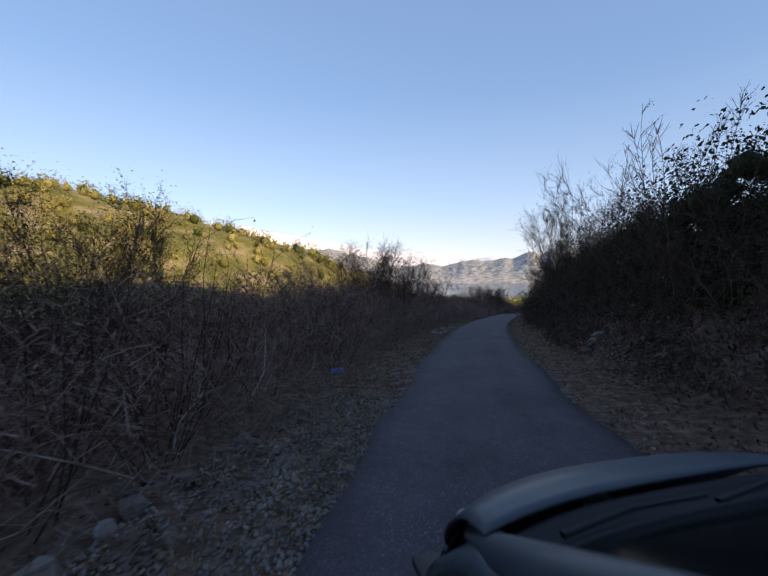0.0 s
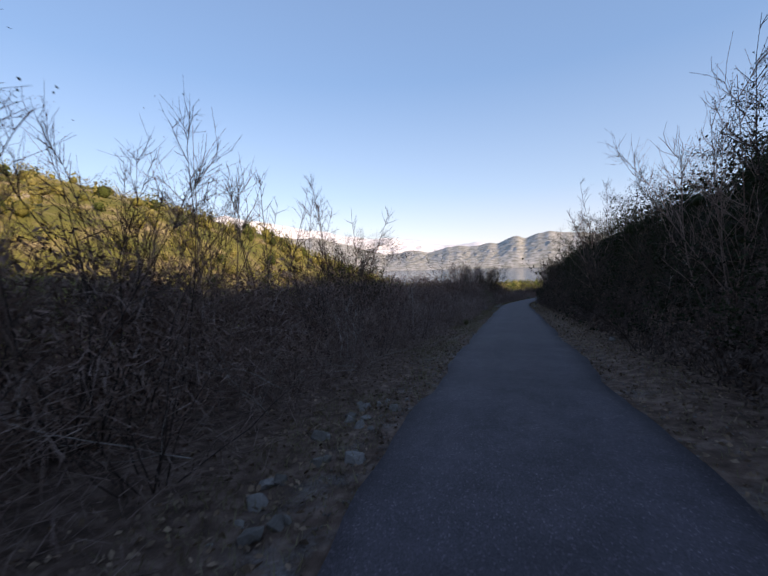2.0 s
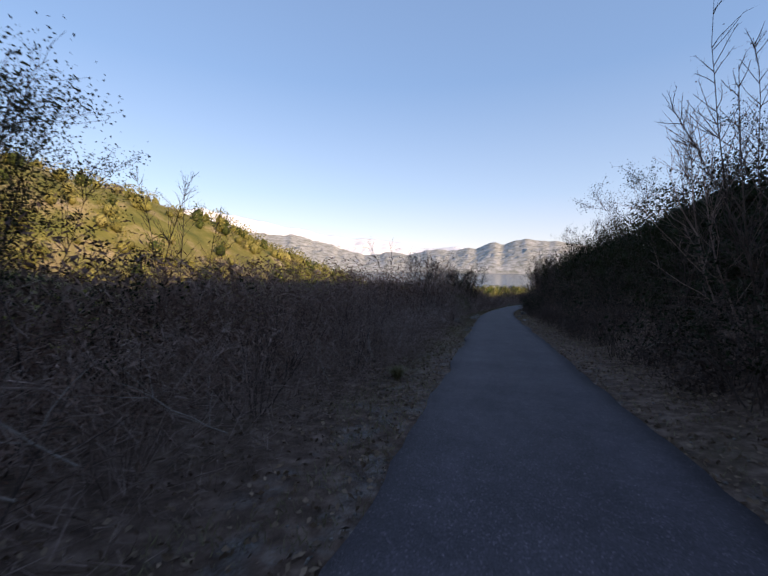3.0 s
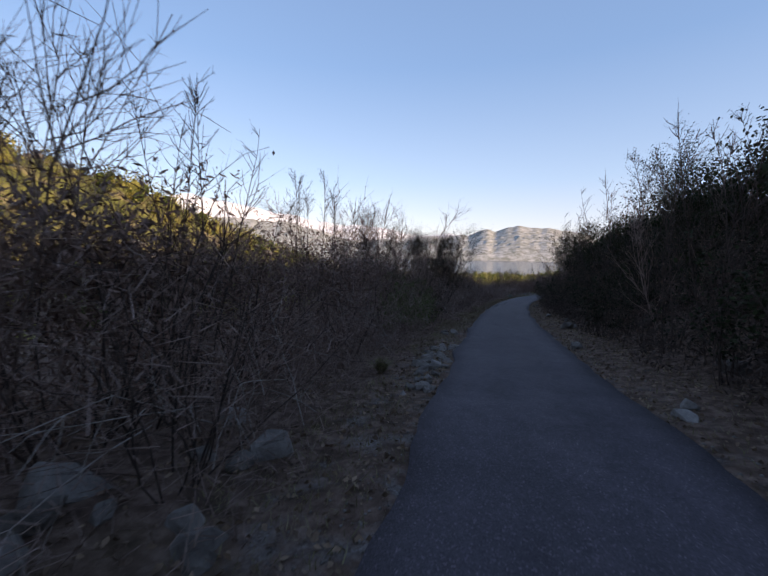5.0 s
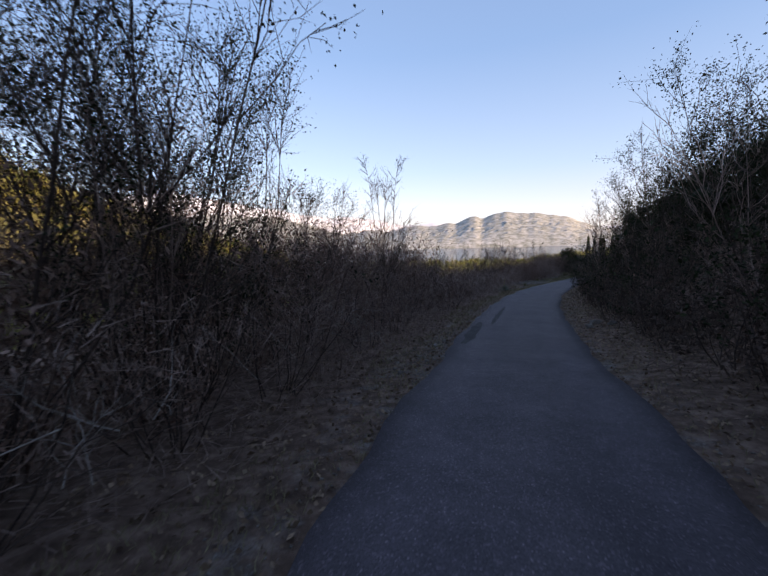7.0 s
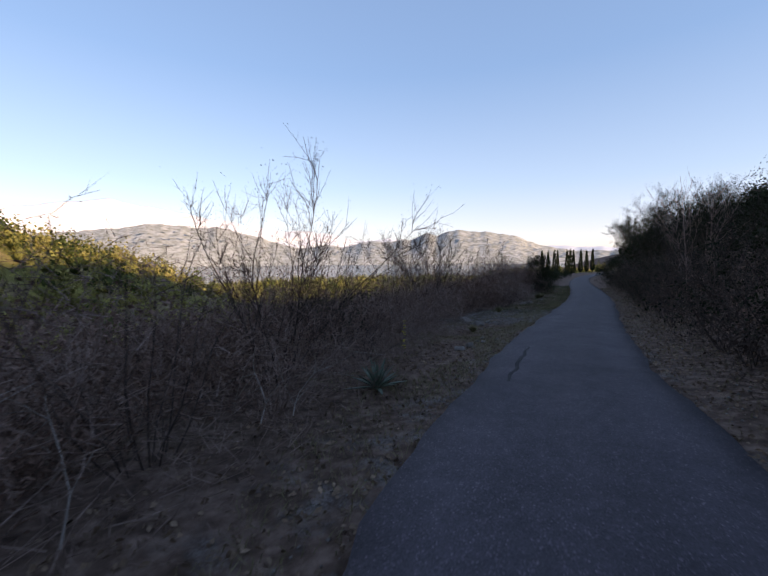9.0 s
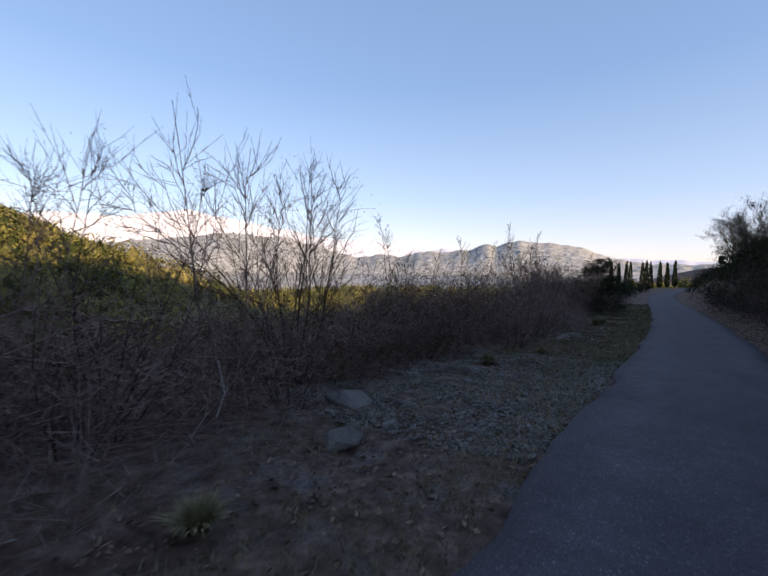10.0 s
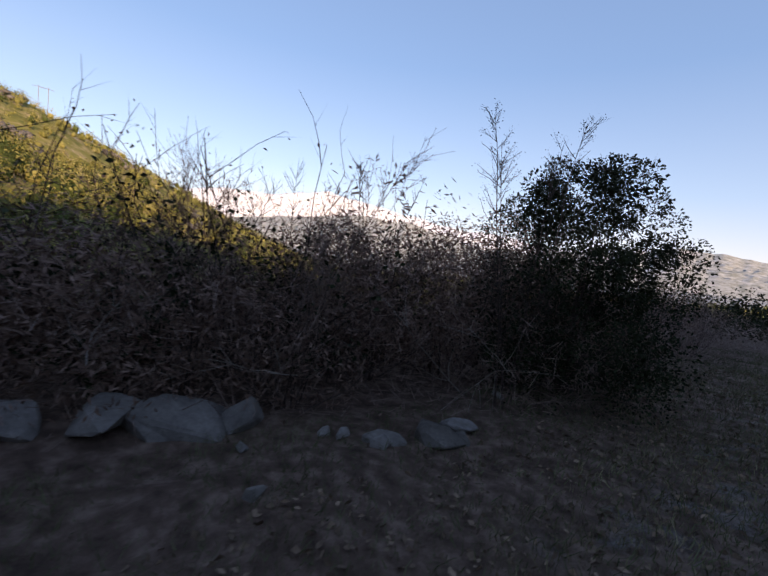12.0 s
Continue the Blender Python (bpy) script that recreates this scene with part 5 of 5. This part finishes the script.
def build_car(centre, heading, z, pitch):
    root = tagged(new("car"), "blue-grey hatchback car on the asphalt road", "car")
    W = 0.87
    hw = lambda y: W * (1 - 0.26 * max(0, y - 1.4) ** 2 - 0.04 * max(0, -y - 0.6))
    xs = np.linspace(-1, 1, 21)
    edge = lambda x: 1.43 + 0.02 * (1 - x * x)

    def hood_z(x, d):
        return 1.01 - 0.13 * d - 0.5 * max(0, d - 0.2) ** 1.25 - 0.06 * abs(x) ** 4

    brim = lambda y: hood_z(1, max(0, (y - 1.27) / 0.75))
    part("hood", sheet([[(x * (hw(1.3 + d) - 0.06), edge(x) + d * (1 - 0.3 * x * x), hood_z(x, d)) for x in xs] for d in np.linspace(0, 0.95, 16)], 0.012, PAINT, "hood"), root)
    for s in (-1, 1):
        side_z = np.linspace(0.28, 0.93, 10)
        rows = [[(s * (hw(y) - 0.06 * max(0, (zz - 0.78) / 0.15) ** 2), y, min(zz, brim(y) - 0.01)) for zz in (side_z if s > 0 else side_z[::-1])] for y in np.linspace(-1.35, 2.2, 34)]
        part("side_panel", sheet(rows, 0.04, PAINT, "side_panel"), root)
        ts = np.linspace(0, 1, 6) if s < 0 else np.linspace(1, 0, 6)
        rows = []
        for d in np.linspace(-0.45, 0.95, 18):
            y = 1.27 + d * (0.75 if d > 0 else 1.0)
            low, high = brim(y) - 0.08, brim(y) - 0.005
            rows.append([(s * (hw(y) + 0.004 - 0.19 * q), y, low + (high - low) * math.sin(min(1.0, q * 2.2) * 1.57)) for q in ts])
        part("fender", sheet(rows, 0.012, PAINT, "fender"), root)
    part("front_bumper", sheet([[(x * (hw(2.25) - 0.05) * (1 - 0.05 * q), edge(x) + 0.95 * (1 - 0.3 * x * x) - 0.03 + 0.06 * math.sin(q * 3.0), (hood_z(x, 0.95) - 0.012) * (1 - q) + 0.24 * q) for x in xs] for q in np.linspace(0, 1, 8)], 0.03, PAINT, "front_bumper"), root)
    part("tailgate", sheet([[(x * hw(-1.35), -1.35 + 0.28 * q, 0.5 + 0.85 * q) for x in xs[::-1]] for q in np.linspace(0, 1, 8)], 0.03, PAINT, "tailgate"), root)
    part("rear_bumper", sheet([[(x * hw(-1.35), -1.36 - 0.1 * math.sin(q * 3.14), 0.28 + 0.25 * q) for x in xs[::-1]] for q in np.linspace(0, 1, 5)], 0.03, PAINT, "rear_bumper"), root)
    part("floor_pan", sheet([[(x * 0.76, y, 0.27) for x in xs] for y in np.linspace(-1.3, 2.3, 6)], 0.04, PLASTIC, "floor_pan"), root)
    part("cowl", sheet([[(x * (W - 0.1), edge(x) - 0.15 * (1 - q), 0.98 - 0.045 * math.sin(q * 3.14) - 0.07 * abs(x) ** 4) for x in xs] for q in np.linspace(0, 1, 9)], 0.02, PLASTIC, "cowl"), root)
    part("windscreen", sheet([[(x * (W - 0.1 - 0.03 * q), (edge(x) - 0.15) * (1 - q) + q * (0.42 - 0.05 * x * x), 0.985 - 0.07 * abs(x) ** 4 * (1 - q) + 0.43 * q) for x in xs] for q in np.linspace(0, 1, 10)][::-1], 0.006, CAR_GLASS, "windscreen"), root)
    part("roof", sheet([[(x * (0.75 + 0.01 * q), 0.42 - 1.4 * q - 0.05 * x * x * (1 - q), 1.415 + 0.045 * math.sin(q * 2.6 + 0.2) - 0.03 * abs(x) ** 3) for x in xs] for q in np.linspace(0, 1, 12)][::-1], 0.02, PAINT, "roof"), root)
    for s in (-1, 1):
        ps = np.array([(s * 0.79, 1.62, 0.84), (s * 0.785, 1.36, 0.93), (s * 0.79, 1.12, 1.03), (s * 0.79, 0.8, 1.2), (s * 0.77, 0.38, 1.385), (s * 0.76, -0.3, 1.43), (s * 0.75, -0.95, 1.36), (s * 0.78, -1.25, 1.0)])
        g = Geo()
        tube(g, ps, [0.002, 0.06, 0.075, 0.06, 0.055, 0.05, 0.055, 0.07], 16)
        part("pillar", g.mesh("pillar", PAINT, True), root)
        g = Geo()
        tube(g, [(s * 0.77, -0.25, 1.41), (s * 0.83, -0.22, 0.93)], [0.035, 0.04], 6)
        part("door_post", g.mesh("door_post", PLASTIC), root)
        qs = np.linspace(0, 1, 5) if s > 0 else np.linspace(1, 0, 5)
        part("side_window", sheet([[(s * (0.785 - 0.03 * q), y * (1 - 0.3 * q) - 0.05 * q, 0.92 + 0.47 * q) for q in qs] for y in np.linspace(-1.1, 0.8, 10)], 0.006, CAR_GLASS, "side_window"), root)
        g = Geo()
        tube(g, [(s * 0.885, 0.02, 0.76), (s * 0.9, 0.1, 0.765), (s * 0.885, 0.18, 0.76)], [0.012, 0.016, 0.012], 6)
        part("door_handle", g.mesh("door_handle", PLASTIC), root)
        g = Geo()
        tube(g, [(s * 0.4, 2.1, 0.42), (s * 0.42, 2.28, 0.42), (s * 0.42, 2.38, 0.42)], [0.1, 0.09, 0.05], 12)
        part("headlight", g.mesh("headlight", LENS, True), root)
        g = Geo()
        tube(g, [(s * 0.7, -1.2, 0.82), (s * 0.7, -1.33, 0.82), (s * 0.7, -1.36, 0.82)], [0.11, 0.1, 0.04], 10)
        part("tail_light", g.mesh("tail_light", LENS, True), root)
        for y in (1.7, -0.72):
            ang = np.linspace(0, 2 * math.pi, 25)
            g = Geo()
            prof = [(0.2, -0.09), (0.28, -0.095), (0.3, -0.06), (0.3, 0.06), (0.28, 0.095), (0.2, 0.09)]
            g.add(np.array([[(s * 0.72 + o, y + math.cos(a) * r, 0.3 + math.sin(a) * r) for r, o in prof] for a in ang]).reshape(-1, 3), grid_faces(25, 6))
            wheel = part("wheel", g.mesh("tyre", RUBBER, True), root)
            g = Geo()
            prof = [(0.2, -0.08), (0.19, 0.0), (0.2, 0.08), (0.03, 0.06), (0.0, 0.07)]
            g.add(np.array([[(s * (0.72 + o), y + math.cos(a) * r, 0.3 + math.sin(a) * r) for r, o in prof] for a in ang]).reshape(-1, 3), grid_faces(25, 5))
            part("rim", g.mesh("rim", CHROME, True), wheel)
    for x0, x1 in ((-0.6, 0.0), (0.05, 0.62)):
        g = Geo()
        pts = [(x, edge(x / 0.77) - 0.1 + 0.03 * (k == 1), 0.975 + 0.015 * k) for k, x in enumerate((x0, (x0 + x1) / 2, x1))]
        tube(g, pts, [0.012, 0.01, 0.008], 5)
        part("wiper", g.mesh("wiper", PLASTIC), root)
    g = Geo()
    tube(g, [(-0.26, 2.38, 0.4), (0, 2.41, 0.4), (0.26, 2.38, 0.4)], [0.05, 0.06, 0.05], 6)
    part("grille", g.mesh("grille", PLASTIC), root)
    root.matrix_basis = Matrix.Translation(centre + (z,)) @ Euler((pitch, 0, -heading)).to_matrix().to_4x4()


build_car((0.88, 0.36), -0.56, 0.0, -0.03)


def yellow_flower(s, u):
    """A tall stalk with yellow blossoms along its upper half."""
    r = np.random.default_rng(77)
    root = tagged(new("yellow_flower"), "tall weed with bright yellow blossoms at the brush edge", "flower")
    root.location = spot(s, u)
    g = Geo()
    pts = grow(r, np.zeros(3), np.array((0.1, 0, 1.0)), 0.9, 6, 0.05, 0.0)
    tube(g, pts, np.linspace(0.008, 0.003, 7), 5)
    part("stalk", g.mesh("stalk", GREEN_GRASS), root)
    for i in range(2, 7):
        for _ in range(3):
            g = Geo()
            c = pts[i] + r.normal(size=3) * 0.03
            for k in range(6):
                a = k * 1.047
                leaf(g, c, np.array((math.cos(a), math.sin(a), 0.5)), 0.05, r)
            part("blossom", g.mesh("blossom", YELLOW), root)


YELLOW = plain("yellow_petal", (0.75, 0.6, 0.03), 0.6)
yellow_flower(121.6, -3.9)


def tussock(s, u, size):
    g = Geo()
    r = np.random.default_rng(int(s * 10))
    for _ in range(420):
        a, out = r.uniform(0, 6.28), r.uniform(0.1, 1.0)
        way = np.array((math.cos(a) * out, math.sin(a) * out, 1.0))
        p = np.array((math.cos(a), math.sin(a), 0)) * r.uniform(0, 0.12) * size
        side = unit(np.cross(way, (0, 0, 1))) * 0.008
        tip = p + way * size * r.uniform(0.5, 0.9) - np.array((0, 0, 0.3 * out * size))
        mid = p + way * size * 0.4
        g.add([p - side, p + side, mid + side * 0.8, mid - side * 0.8, tip], [(0, 1, 2), (0, 2, 3), (3, 2, 4)])
    ob = tagged(new("grass_tussock", g.mesh("grass_tussock", GRASS)), "round tussock of dry yellowish grass", "grass", "grass tussocks")
    ob.location = spot(s, u)


for s, u, size in ((147.8, -3.9, 0.7), (148.6, -3.7, 0.6), (134.0, -4.2, 0.45), (126.5, -3.4, 0.4), (137.5, -3.9, 0.4), (70.2, -2.9, 0.45), (45.5, -2.5, 0.4)):
    tussock(s, u, size)


def plastic_bag(s, u):
    """A crumpled bag that lies in the brush."""
    r = np.random.default_rng(91)
    n = 15
    gx, gy = np.meshgrid(np.linspace(-1, 1, n), np.linspace(-1, 1, n), indexing="ij")
    lift = np.clip(1 - gx ** 2 - gy ** 2, 0, 1) ** 0.6
    folds = 0.05 * wave(gx, gy, 0.16, 3.0) + r.normal(size=gx.shape) * 0.012
    rows = np.stack([gx * 0.2 * (1 - 0.2 * gy), gy * 0.13 + 0.02 * folds, 0.02 + 0.09 * lift + folds * lift], -1)
    ob = tagged(new("plastic_bag", sheet(rows, 0.003, BLUE_FILM, "plastic_bag")), "crumpled bright blue plastic bag lying in the brush", "litter")
    ob.location = spot(s, u)


BLUE_FILM = plain("blue_film", (0.05, 0.16, 0.42), 0.4)
plastic_bag(9.2, -3.5)
